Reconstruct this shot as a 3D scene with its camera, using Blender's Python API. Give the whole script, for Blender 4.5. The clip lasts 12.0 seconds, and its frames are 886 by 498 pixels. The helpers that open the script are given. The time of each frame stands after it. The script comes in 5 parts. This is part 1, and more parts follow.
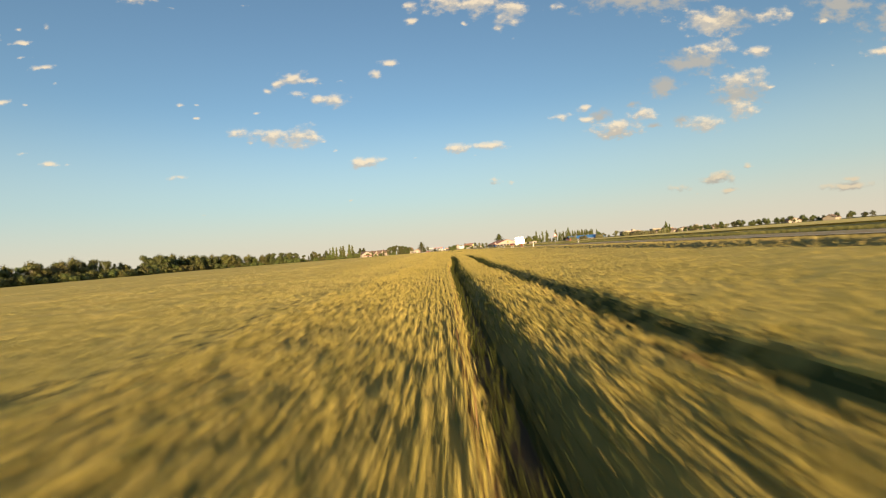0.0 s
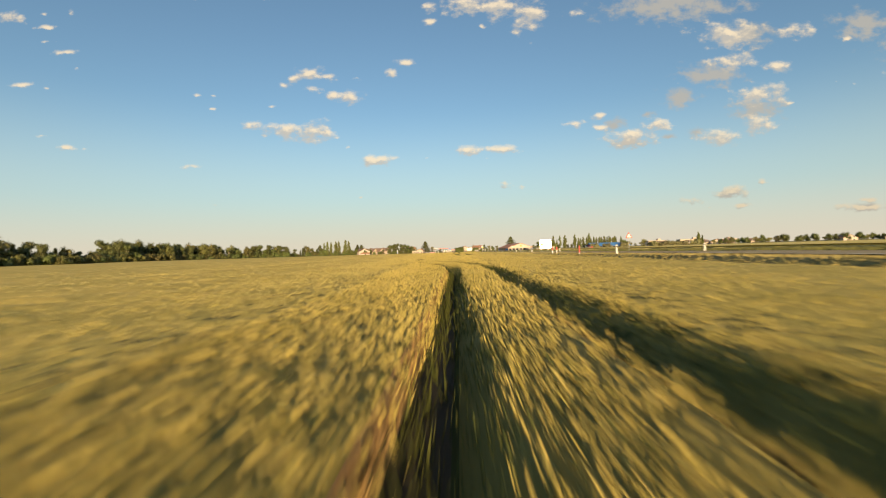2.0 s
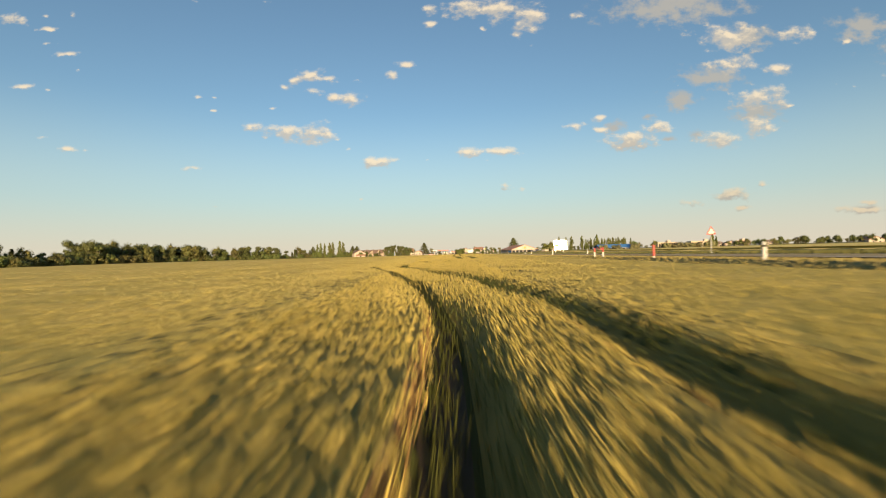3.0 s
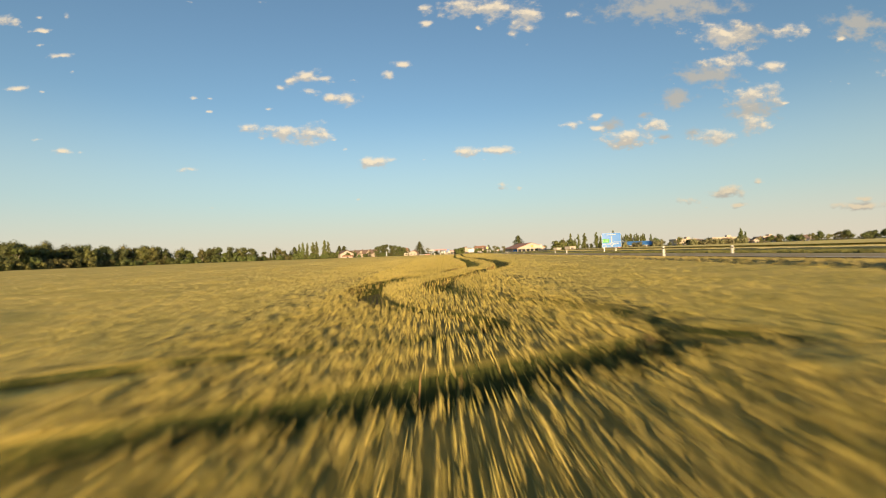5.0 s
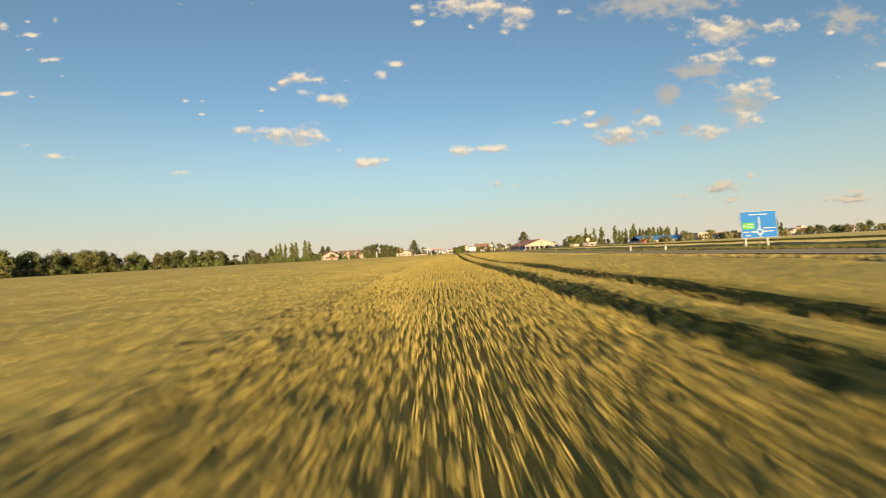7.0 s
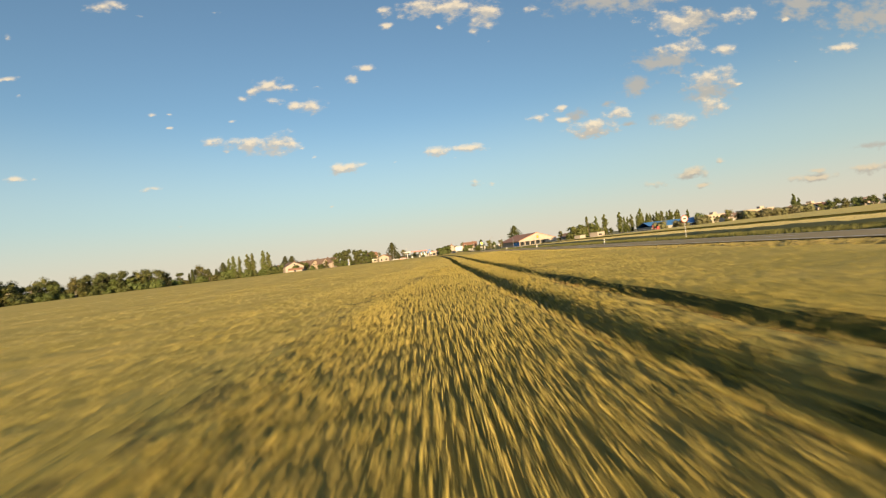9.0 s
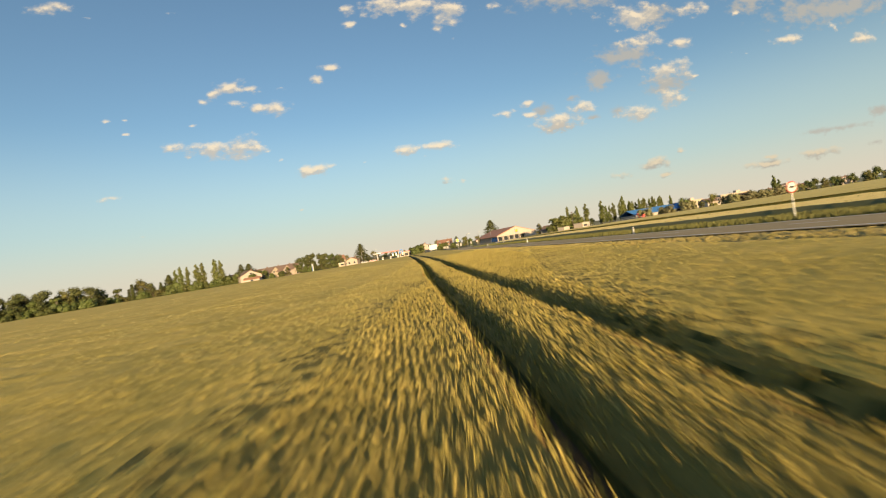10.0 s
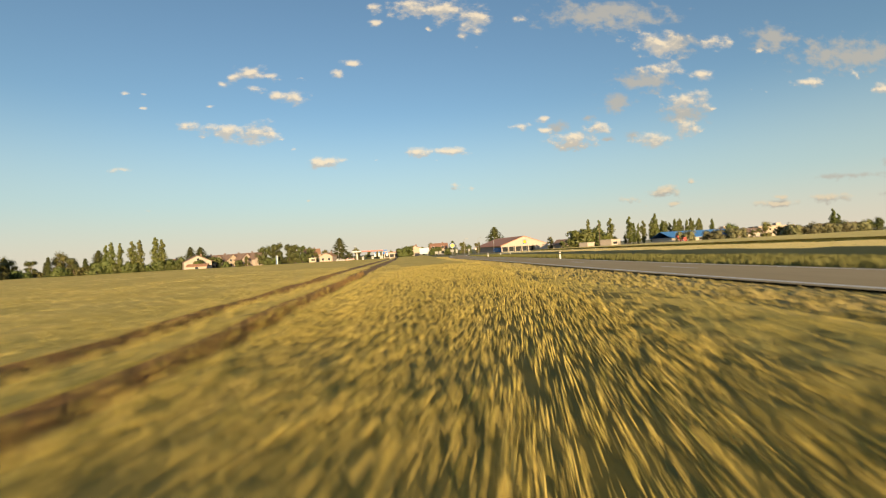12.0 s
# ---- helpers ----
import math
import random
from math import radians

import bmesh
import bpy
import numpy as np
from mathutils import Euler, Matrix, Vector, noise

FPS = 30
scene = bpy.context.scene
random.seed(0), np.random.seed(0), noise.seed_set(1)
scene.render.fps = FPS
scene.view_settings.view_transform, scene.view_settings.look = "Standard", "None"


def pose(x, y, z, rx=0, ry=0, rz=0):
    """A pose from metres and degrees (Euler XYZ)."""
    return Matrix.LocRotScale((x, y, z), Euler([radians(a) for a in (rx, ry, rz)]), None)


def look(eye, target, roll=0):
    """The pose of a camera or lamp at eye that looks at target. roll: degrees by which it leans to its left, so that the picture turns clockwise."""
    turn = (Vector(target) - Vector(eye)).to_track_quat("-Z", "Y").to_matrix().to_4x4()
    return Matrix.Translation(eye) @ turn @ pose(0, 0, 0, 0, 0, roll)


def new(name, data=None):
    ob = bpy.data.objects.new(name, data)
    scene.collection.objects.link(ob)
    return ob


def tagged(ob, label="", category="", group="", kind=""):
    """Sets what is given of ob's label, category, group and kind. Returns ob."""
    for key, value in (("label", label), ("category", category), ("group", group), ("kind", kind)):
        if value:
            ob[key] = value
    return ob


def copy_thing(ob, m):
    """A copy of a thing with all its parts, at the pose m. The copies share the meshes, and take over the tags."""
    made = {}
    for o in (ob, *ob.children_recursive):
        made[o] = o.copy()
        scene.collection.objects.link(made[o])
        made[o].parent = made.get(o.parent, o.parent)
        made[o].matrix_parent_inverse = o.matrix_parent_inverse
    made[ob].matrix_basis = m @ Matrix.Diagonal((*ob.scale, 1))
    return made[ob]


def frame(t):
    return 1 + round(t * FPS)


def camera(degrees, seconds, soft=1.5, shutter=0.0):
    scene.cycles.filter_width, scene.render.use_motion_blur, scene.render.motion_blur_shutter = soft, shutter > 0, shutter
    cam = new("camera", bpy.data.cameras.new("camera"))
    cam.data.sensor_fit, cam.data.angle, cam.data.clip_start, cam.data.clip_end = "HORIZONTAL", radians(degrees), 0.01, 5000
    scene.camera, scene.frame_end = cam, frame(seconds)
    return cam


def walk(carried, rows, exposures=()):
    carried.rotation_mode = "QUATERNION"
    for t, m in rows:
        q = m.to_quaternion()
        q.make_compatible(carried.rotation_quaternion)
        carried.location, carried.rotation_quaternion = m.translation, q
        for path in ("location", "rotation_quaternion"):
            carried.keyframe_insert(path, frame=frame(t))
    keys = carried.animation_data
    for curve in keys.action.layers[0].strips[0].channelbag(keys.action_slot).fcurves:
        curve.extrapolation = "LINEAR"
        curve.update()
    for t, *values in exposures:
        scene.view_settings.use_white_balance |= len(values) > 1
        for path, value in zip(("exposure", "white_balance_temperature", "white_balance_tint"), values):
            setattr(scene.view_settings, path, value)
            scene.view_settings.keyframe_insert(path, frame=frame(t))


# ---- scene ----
cam = camera(92.0, 12.0, soft=1.15, shutter=0.5)
PATH = [
    (0, pose(-2.20, -53.42, 1.94, 90.04, 4.52, -0.95)),
    (0.5, pose(-1.75, -42.65, 1.95, 90.03, 4.06, -0.83)),
    (1, pose(-1.27, -31.88, 1.95, 89.98, 2.73, -0.48)),
    (1.5, pose(-0.72, -21.14, 1.90, 89.99, 2.01, -0.15)),
    (2, pose(-0.21, -10.51, 1.81, 90.24, 1.65, -0.01)),
    (2.5, pose(0.00, -0.00, 1.82, 90.48, 1.60, 0.01)),
    (3, pose(0.26, 10.35, 1.81, 90.49, 1.56, 0.02)),
    (3.5, pose(0.43, 20.63, 1.81, 90.54, 1.59, -0.01)),
    (5.5, pose(0.34, 62.10, 1.93, 90.38, 2.39, -0.45)),
    (6, pose(-0.12, 72.48, 1.96, 90.33, 2.81, -0.63)),
    (6.5, pose(-0.49, 82.84, 2.00, 90.26, 2.95, -0.76)),
    (8.5, pose(-0.21, 123.14, 2.19, 90.49, 4.58, -1.58)),
    (9, pose(0.01, 133.10, 2.35, 90.23, 6.59, -3.19)),
    (9.5, pose(0.68, 143.04, 2.58, 89.83, 8.24, -5.13)),
    (10, pose(1.91, 152.99, 2.68, 89.50, 9.19, -6.69)),
    (10.5, pose(3.53, 162.95, 2.78, 89.30, 9.40, -7.68)),
    (11, pose(5.51, 172.92, 2.42, 89.48, 8.65, -7.86)),
    (11.5, pose(8.12, 182.82, 2.20, 89.86, 6.50, -7.31)),
    (12, pose(11.09, 192.66, 2.05, 90.23, 3.17, -6.42)),
]
walk(cam, PATH, exposures=[(0, 0.71, 7450, 10.4), (12, 0.71, 7450, 10.4)])

# ---------------------------------------------------------------- light and sky
SUN_AZ, SUN_EL = 174.5, 7.6          # degrees clockwise from +y, and above the horizon
sun_to = Vector((math.sin(radians(SUN_AZ)) * math.cos(radians(SUN_EL)),
                 math.cos(radians(SUN_AZ)) * math.cos(radians(SUN_EL)), math.sin(radians(SUN_EL))))
sun_data = bpy.data.lights.new("sun", "SUN")
sun_data.energy, sun_data.angle, sun_data.color = 5.0, radians(0.6), (1.0, 0.77, 0.465)
sun = new("sun", sun_data)
sun.matrix_world = look(tuple(sun_to * 300), (0, 0, 0))

# clouds: place and half size, in hundredths of the distance ahead
CLOUDS_WEST_HIGH = [(-100.0, 57.6, 3.0, 1.2), (-92.1, 58.1, 1.7, 0.6), (-85.3, 58.1, 1.4, 1.0), (-91.3, 55.1, 2.4, 0.6),
                    (-91.3, 51.7, 1.9, 0.6), (-87.2, 49.0, 3.8, 0.7), (-84.4, 45.3, 1.2, 0.4), (-97.4, 41.6, 3.2, 0.7),
                    (-91.9, 40.8, 1.2, 0.5), (-56.4, 38.1, 1.2, 0.8), (-36.0, 39.6, 1.5, 1.0), (-33.4, 41.4, 2.1, 0.9),
                    (-29.6, 42.5, 3.0, 1.1), (-25.3, 41.5, 3.0, 0.9), (-19.0, 41.0, 1.9, 0.6), (-29.1, 38.8, 2.3, 0.8),
                    (-7.3, 44.4, 3.0, 0.9), (-10.2, 41.9, 1.9, 1.1), (-1.4, 53.8, 1.9, 0.8), (-1.1, 57.2, 1.7, 1.2)]
CLOUDS_WEST_LOW = [(-93.1, 29.7, 1.7, 0.4), (-87.8, 26.8, 2.3, 0.7), (-82.7, 26.3, 1.2, 0.5), (-58.4, 21.5, 2.7, 0.6),
                   (-53.3, 12.2, 1.7, 0.4), (-52.6, 37.9, 0.8, 0.4), (-52.9, 34.9, 0.8, 0.4), (-39.1, 35.0, 1.4, 0.5),
                   (-24.6, 37.3, 1.9, 1.0), (-20.6, 36.6, 3.2, 1.2), (-43.5, 30.8, 2.7, 1.1), (-39.6, 30.2, 2.5, 1.0),
                   (-35.0, 29.1, 3.8, 1.7), (-29.1, 28.6, 4.4, 2.0), (-24.5, 27.2, 1.9, 0.7), (-41.0, 28.1, 1.5, 0.7),
                   (-21.4, 25.0, 1.0, 0.5), (-14.5, 21.7, 3.8, 1.1), (-8.4, 21.4, 1.4, 0.6), (-2.7, 21.8, 1.3, 0.4),
                   (-18.8, 13.1, 1.0, 0.4)]
CLOUDS_EAST_HIGH = [(7.6, 57.3, 5.1, 1.9), (13.5, 56.7, 5.1, 2.2), (21.5, 54.8, 3.6, 3.2), (18.7, 50.6, 1.5, 1.5),
                    (10.4, 52.4, 1.4, 0.8), (33.4, 54.5, 2.1, 0.9), (68.5, 48.8, 6.8, 2.7), (84.5, 49.2, 3.6, 1.5),
                    (96.0, 47.1, 1.7, 0.7), (69.1, 42.4, 4.7, 1.5), (79.3, 40.8, 3.2, 1.1), (55.8, 37.6, 1.0, 0.4),
                    (65.6, 37.6, 1.0, 0.6), (75.7, 34.4, 5.9, 1.9), (82.0, 32.4, 1.3, 0.6), (93.1, 36.9, 1.0, 0.5),
                    (97.4, 36.2, 1.1, 0.7), (110.1, 38.7, 4.2, 1.0), (131.9, 36.8, 3.5, 1.5), (123.5, 41.0, 1.9, 1.1),
                    (-64.2, 63.4, 3.5, 1.1), (-57.1, 60.7, 2.3, 0.5), (-40.2, 60.0, 1.9, 0.6)]
CLOUDS_EAST_LOW = [(74.6, 27.4, 3.4, 1.9), (37.1, 30.6, 2.2, 0.8), (31.6, 28.9, 2.5, 1.0), (38.0, 27.8, 2.4, 0.9),
                   (44.4, 25.0, 6.1, 1.7), (50.9, 28.3, 3.1, 1.2), (65.4, 24.7, 4.4, 1.7), (83.5, 26.5, 0.8, 0.6),
                   (7.1, 23.5, 3.2, 1.0), (14.7, 23.3, 3.6, 1.0), (10.8, 21.3, 1.7, 0.5), (15.0, 15.2, 1.7, 0.8),
                   (18.8, 14.5, 1.0, 0.6), (68.2, 11.8, 3.8, 1.4), (75.0, 13.9, 1.9, 0.9), (57.9, 10.0, 2.5, 0.8),
                   (62.5, 8.3, 1.0, 0.4), (70.4, 8.7, 2.4, 0.6), (96.9, 7.5, 4.1, 0.9), (99.9, 9.1, 3.0, 0.6),
                   (114.0, 8.2, 5.1, 1.0), (100.0, 7.3, 4.3, 0.8)]
CLOUDS_GREY = [(55.1, 56.0, 14.4, 3.1), (73.6, 48.6, 5.1, 2.5), (100.0, 50.4, 6.4, 2.6), (64.4, 39.3, 6.4, 2.4),
               (56.2, 34.4, 4.1, 1.9), (75.1, 31.2, 5.3, 2.4), (40.7, 28.3, 2.4, 1.4), (44.4, 24.0, 4.7, 1.2),
               (49.2, 30.6, 2.0, 0.8), (59.3, 26.1, 2.5, 1.0), (53.7, 25.2, 2.5, 0.7), (122.7, 45.9, 17.2, 3.4),
               (120.4, 13.8, 9.1, 0.7), (131.7, 8.8, 3.1, 0.6), (133.8, 17.2, 3.3, 1.2)]


class Net:
    """Short hand for building node trees."""

    def __init__(self, tree):
        self.tree = tree

    def node(self, kind):
        return self.tree.nodes.new(kind)

    def put(self, socket, value):
        if isinstance(value, bpy.types.NodeSocket):
            self.tree.links.new(value, socket)
        else:
            socket.default_value = value

    def math(self, op, a, b=0.0, c=0.0, clamp=False):
        n = self.node("ShaderNodeMath")
        n.operation, n.use_clamp = op, clamp
        for s, v in zip(n.inputs, (a, b, c)):
            self.put(s, v)
        return n.outputs[0]

    def vec(self, op, a, b=(0, 0, 0), c=(0, 0, 0)):
        n = self.node("ShaderNodeVectorMath")
        n.operation = op
        for s, v in zip(n.inputs, (a, b, c)):
            self.put(s, v)
        return n.outputs["Value"] if op in ("LENGTH", "DOT_PRODUCT") else n.outputs[0]

    def noise(self, vector, scale, detail=3.0, rough=0.55):
        n = self.node("ShaderNodeTexNoise")
        self.put(n.inputs["Vector"], vector)
        n.inputs["Scale"].default_value, n.inputs["Detail"].default_value, n.inputs["Roughness"].default_value = scale, detail, rough
        return n.outputs["Fac"]

    def mix(self, fac, a, b):
        n = self.node("ShaderNodeMix")
        n.data_type = "RGBA"
        self.put(n.inputs[0], fac)
        self.put(n.inputs[6], (*a, 1) if isinstance(a, tuple) else a)
        self.put(n.inputs[7], (*b, 1) if isinstance(b, tuple) else b)
        return n.outputs[2]

    def ramp(self, fac, low, high):
        n = self.node("ShaderNodeMapRange")
        n.interpolation_type = "SMOOTHSTEP"
        self.put(n.inputs[0], fac)
        n.inputs[1].default_value, n.inputs[2].default_value = low, high
        return n.outputs[0]


world = bpy.data.worlds.new("sky")
scene.world = world
world.use_nodes = True
wn = Net(world.node_tree)
world.node_tree.nodes.clear()
sky = wn.node("ShaderNodeTexSky")
sky.sky_type, sky.sun_disc = "NISHITA", False
sky.sun_elevation, sky.sun_rotation = radians(SUN_EL), radians(SUN_AZ)
sky.air_density, sky.dust_density, sky.ozone_density, sky.altitude = 1.0, 0.9, 2.2, 150
heading = wn.node("ShaderNodeTexCoord").outputs["Generated"]
parts_xyz = wn.node("ShaderNodeSeparateXYZ")
wn.put(parts_xyz.inputs[0], heading)
height = wn.math("MULTIPLY", wn.math("ARCSINE", parts_xyz.outputs[2]), 57.2958)
ahead = wn.math("MAXIMUM", parts_xyz.outputs[1], 0.05)


def cloud_cover(lift, aside, clouds):
    """How thick the cloud is, looking a little higher and to one side, in hundredths of the distance ahead."""
    at = wn.node("ShaderNodeCombineXYZ")
    wn.put(at.inputs[0], wn.math("MULTIPLY_ADD", wn.math("DIVIDE", parts_xyz.outputs[0], ahead), 100.0, aside))
    wn.put(at.inputs[1], wn.math("MULTIPLY_ADD", wn.math("DIVIDE", parts_xyz.outputs[2], ahead), 100.0, lift))
    flat = at.outputs[0]
    lumps = wn.noise(wn.vec("MULTIPLY", flat, (0.75, 1.15, 1.0)), 0.34, 7.0, 0.58)
    shift = wn.noise(wn.vec("ADD", flat, (40.0, 17.0, 3.0)), 0.33, 3.0, 0.5)
    bent = wn.node("ShaderNodeCombineXYZ")
    wn.put(bent.inputs[0], wn.math("MULTIPLY_ADD", shift, 3.2, -1.6))
    wn.put(bent.inputs[1], wn.math("MULTIPLY_ADD", lumps, 1.3, -0.65))
    flat = wn.vec("ADD", flat, bent.outputs[0])
    nearest = 9.0
    for a, e, w, h in clouds:
        w, h = w * 1.2, h * 1.35
        local = wn.vec("MULTIPLY_ADD", flat, (1 / w, 1 / h, 0), (-a / w, -e / h, 0))
        thin = 0.6 if w * h < 2.2 else 0.25 if w * h < 5.0 else 0.0
        nearest = wn.math("MINIMUM", nearest, wn.math("ADD", wn.vec("LENGTH", local), thin))
    body = wn.math("SUBTRACT", 1.0, nearest)
    return wn.math("ADD", body, wn.math("MULTIPLY", wn.math("SUBTRACT", lumps, 0.5), 3.0))


CLOUDS_LIT = CLOUDS_WEST_HIGH + CLOUDS_WEST_LOW + CLOUDS_EAST_HIGH + CLOUDS_EAST_LOW
here, above = cloud_cover(0.0, 0.0, CLOUDS_LIT), cloud_cover(1.0, 0.5, CLOUDS_LIT)
veil = wn.ramp(here, -0.1, 0.85)
bright = wn.ramp(wn.math("SUBTRACT", here, above), -0.1, 0.75)
cloud_colour = wn.vec("SCALE", wn.mix(bright, (3.15, 3.05, 2.85), (5.3, 4.6, 3.5)))
wn.put(cloud_colour.node.inputs["Scale"], wn.math("MULTIPLY_ADD", wn.ramp(height, 3.0, 14.0), 0.24, 0.76))
grey = wn.ramp(cloud_cover(0.0, 0.0, CLOUDS_GREY), -0.15, 0.9)
clear = wn.vec("MULTIPLY", sky.outputs[0], (0.92, 1.045, 1.11))
pale = wn.math("MULTIPLY", wn.ramp(height, 19.0, 2.0), 0.72)
haze = wn.math("MULTIPLY", wn.ramp(height, 7.5, -2.0), 0.85)
sky_tint = wn.mix(haze, wn.mix(pale, clear, (2.78, 3.56, 3.83)), (4.15, 3.75, 3.2))
grey_sky = wn.mix(wn.math("MULTIPLY", grey, 0.85), sky_tint, (2.6, 2.6, 2.5))
lit_sky = wn.mix(wn.math("MULTIPLY", veil, 0.85), grey_sky, cloud_colour)
background = wn.node("ShaderNodeBackground")
wn.put(background.inputs[0], lit_sky)
background.inputs[1].default_value = 0.112
wn.put(wn.node("ShaderNodeOutputWorld").inputs[0], background.outputs[0])


# ---------------------------------------------------------------- materials
def material(name, colours, scale=2.0, rough=0.8, bump=0.3, metal=0.0, island=0.0, grain=None, through_light=0.0,
             coat=0.0, per_object=0.0, shine=0.5, relief=0.02, sheen=0.0):
    """A surface whose colour wanders between the given ones at two scales, with fine relief."""
    m = bpy.data.materials.new(name)
    m.use_nodes = True
    n = Net(m.node_tree)
    shader = m.node_tree.nodes["Principled BSDF"]
    where = n.node("ShaderNodeTexCoord").outputs["Object"]
    if grain:
        where = n.vec("MULTIPLY", where, grain)
    broad, fine = n.noise(where, scale, 4.0), n.noise(where, scale * 9.0, 3.0)
    colour = n.mix(n.ramp(broad, 0.32, 0.68), colours[0], colours[1])
    colour = n.mix(n.math("MULTIPLY", n.ramp(fine, 0.45, 0.75), 0.55), colour, colours[-1])
    if island:
        spot = n.node("ShaderNodeNewGeometry").outputs["Random Per Island"]
        colour = n.mix(n.math("MULTIPLY", n.ramp(spot, 0.25, 1.0), island), colour, colours[2 % len(colours)])
    if per_object:
        chance = n.node("ShaderNodeObjectInfo").outputs["Random"]
        shade = n.node("ShaderNodeHueSaturation")
        n.put(shade.inputs["Value"], n.math("MULTIPLY_ADD", chance, per_object, 1.0 - per_object / 2))
        n.put(shade.inputs["Hue"], n.math("MULTIPLY_ADD", chance, 0.03, 0.485))
        n.put(shade.inputs["Color"], colour)
        colour = shade.outputs[0]
    n.put(shader.inputs["Base Color"], colour)
    shader.inputs["Roughness"].default_value = rough
    shader.inputs["Metallic"].default_value = metal
    shader.inputs["Specular IOR Level"].default_value = shine
    shader.inputs["Coat Weight"].default_value = coat
    shader.inputs["Sheen Weight"].default_value, shader.inputs["Sheen Roughness"].default_value = sheen, 0.45
    shader.inputs["Sheen Tint"].default_value = (1.0, 0.86, 0.5, 1.0)
    if bump:
        b = n.node("ShaderNodeBump")
        b.inputs["Strength"].default_value, b.inputs["Distance"].default_value = bump, relief
        n.put(b.inputs["Height"], fine)
        n.put(shader.inputs["Normal"], b.outputs[0])
    if through_light:
        leafy = n.node("ShaderNodeBsdfTranslucent")
        n.put(leafy.inputs[0], colour)
        both = n.node("ShaderNodeMixShader")
        both.inputs[0].default_value = through_light
        n.put(both.inputs[1], shader.outputs[0])
        n.put(both.inputs[2], leafy.outputs[0])
        n.put(m.node_tree.nodes["Material Output"].inputs[0], both.outputs[0])
    return m


EAR = material("wheat_ear", [(0.70, 0.54, 0.165), (0.61, 0.468, 0.132), (0.385, 0.32, 0.07)], 0.35, 0.7, 0.0, island=0.65, through_light=0.1, shine=0.2, sheen=0.2)
# Dark green ears on the track banks, their shade put into the colour
SHADED_EAR = material("green_wheat", [(0.105, 0.122, 0.034), (0.145, 0.15, 0.044), (0.075, 0.092, 0.025)], 0.5, 0.75, 0.0, island=0.7, through_light=0.1, shine=0.2)
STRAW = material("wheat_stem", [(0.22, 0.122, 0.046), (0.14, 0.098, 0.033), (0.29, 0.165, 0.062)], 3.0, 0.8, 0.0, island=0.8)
CANOPY = material("wheat_canopy", [(0.575, 0.415, 0.112), (0.43, 0.33, 0.08), (0.27, 0.215, 0.046)], 0.45, 0.85, 0.5, relief=0.06, shine=0.05, sheen=0.03)
FARCROP = material("far_crop", [(0.66, 0.48, 0.155), (0.59, 0.43, 0.135), (0.44, 0.35, 0.10)], 0.12, 0.85, 0.9, grain=(0.4, 1.0, 1.0), relief=0.06, shine=0.1, sheen=0.10)
TALLCROP = material("tall_crop", [(0.50, 0.40, 0.12), (0.42, 0.35, 0.10), (0.24, 0.23, 0.06)], 0.15, 0.85, 0.9, relief=0.06, shine=0.1, sheen=0.06)
# Leaf colour below the nearest ears, with the shade of the gaps in it
UNDER = material("shaded_wheat_leaves", [(0.17, 0.14, 0.036), (0.23, 0.18, 0.05), (0.11, 0.10, 0.025)], 1.2, 0.85, 0.6, shine=0.15)
# Very dark leaf green that paints shade on track walls, banks and weeds
SHADY = material("shaded_leaves", [(0.047, 0.056, 0.016), (0.066, 0.068, 0.02), (0.034, 0.04, 0.011)], 1.6, 0.9, 0.6, shine=0.1)
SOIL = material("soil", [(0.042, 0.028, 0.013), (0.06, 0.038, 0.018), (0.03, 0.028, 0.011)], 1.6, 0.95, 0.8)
GROUND = material("meadow", [(0.13, 0.13, 0.045), (0.20, 0.17, 0.07), (0.09, 0.11, 0.035)], 0.05, 0.95, 0.6)
GRASS = material("verge_grass", [(0.22, 0.20, 0.06), (0.34, 0.27, 0.10), (0.42, 0.33, 0.14)], 0.8, 0.8, 0.0, island=0.6, through_light=0.2)
GRASS_DEEP = material("bank_grass", [(0.105, 0.112, 0.028), (0.14, 0.138, 0.037), (0.19, 0.17, 0.055)], 0.3, 0.8, 0.0, island=0.5, through_light=0.1)
ASPHALT = material("asphalt", [(0.45, 0.33, 0.18), (0.48, 0.355, 0.20), (0.40, 0.29, 0.16)], 0.5, 0.9, 0.4, grain=(1.0, 0.15, 1.0), shine=0.15)
PAINT = material("road_paint", [(0.78, 0.75, 0.70), (0.70, 0.67, 0.62), (0.60, 0.57, 0.52)], 3.0, 0.7, 0.1)
LEAF = material("leaves", [(0.066, 0.09, 0.02), (0.092, 0.112, 0.026), (0.13, 0.135, 0.036)], 0.4, 0.6, 0.0, island=0.6, through_light=0.12, per_object=0.5)
PALE_LEAF = material("silvery_leaves", [(0.19, 0.18, 0.085), (0.23, 0.21, 0.10), (0.145, 0.145, 0.06)], 0.4, 0.7, 0.0, island=0.6, through_light=0.1, per_object=0.4)
LEAF_DRY = material("olive_leaves", [(0.125, 0.118, 0.032), (0.165, 0.145, 0.044), (0.09, 0.095, 0.025)], 0.4, 0.65, 0.0, island=0.6, through_light=0.12, per_object=0.4)
POPLAR_LEAF = material("poplar_leaves", [(0.09, 0.112, 0.024), (0.12, 0.135, 0.03), (0.16, 0.16, 0.045)], 0.4, 0.55, 0.0, island=0.6, through_light=0.12, per_object=0.3)
NEEDLE = material("needles", [(0.062, 0.08, 0.022), (0.09, 0.10, 0.028), (0.125, 0.125, 0.04)], 0.6, 0.7, 0.0, island=0.6, through_light=0.1, per_object=0.3)
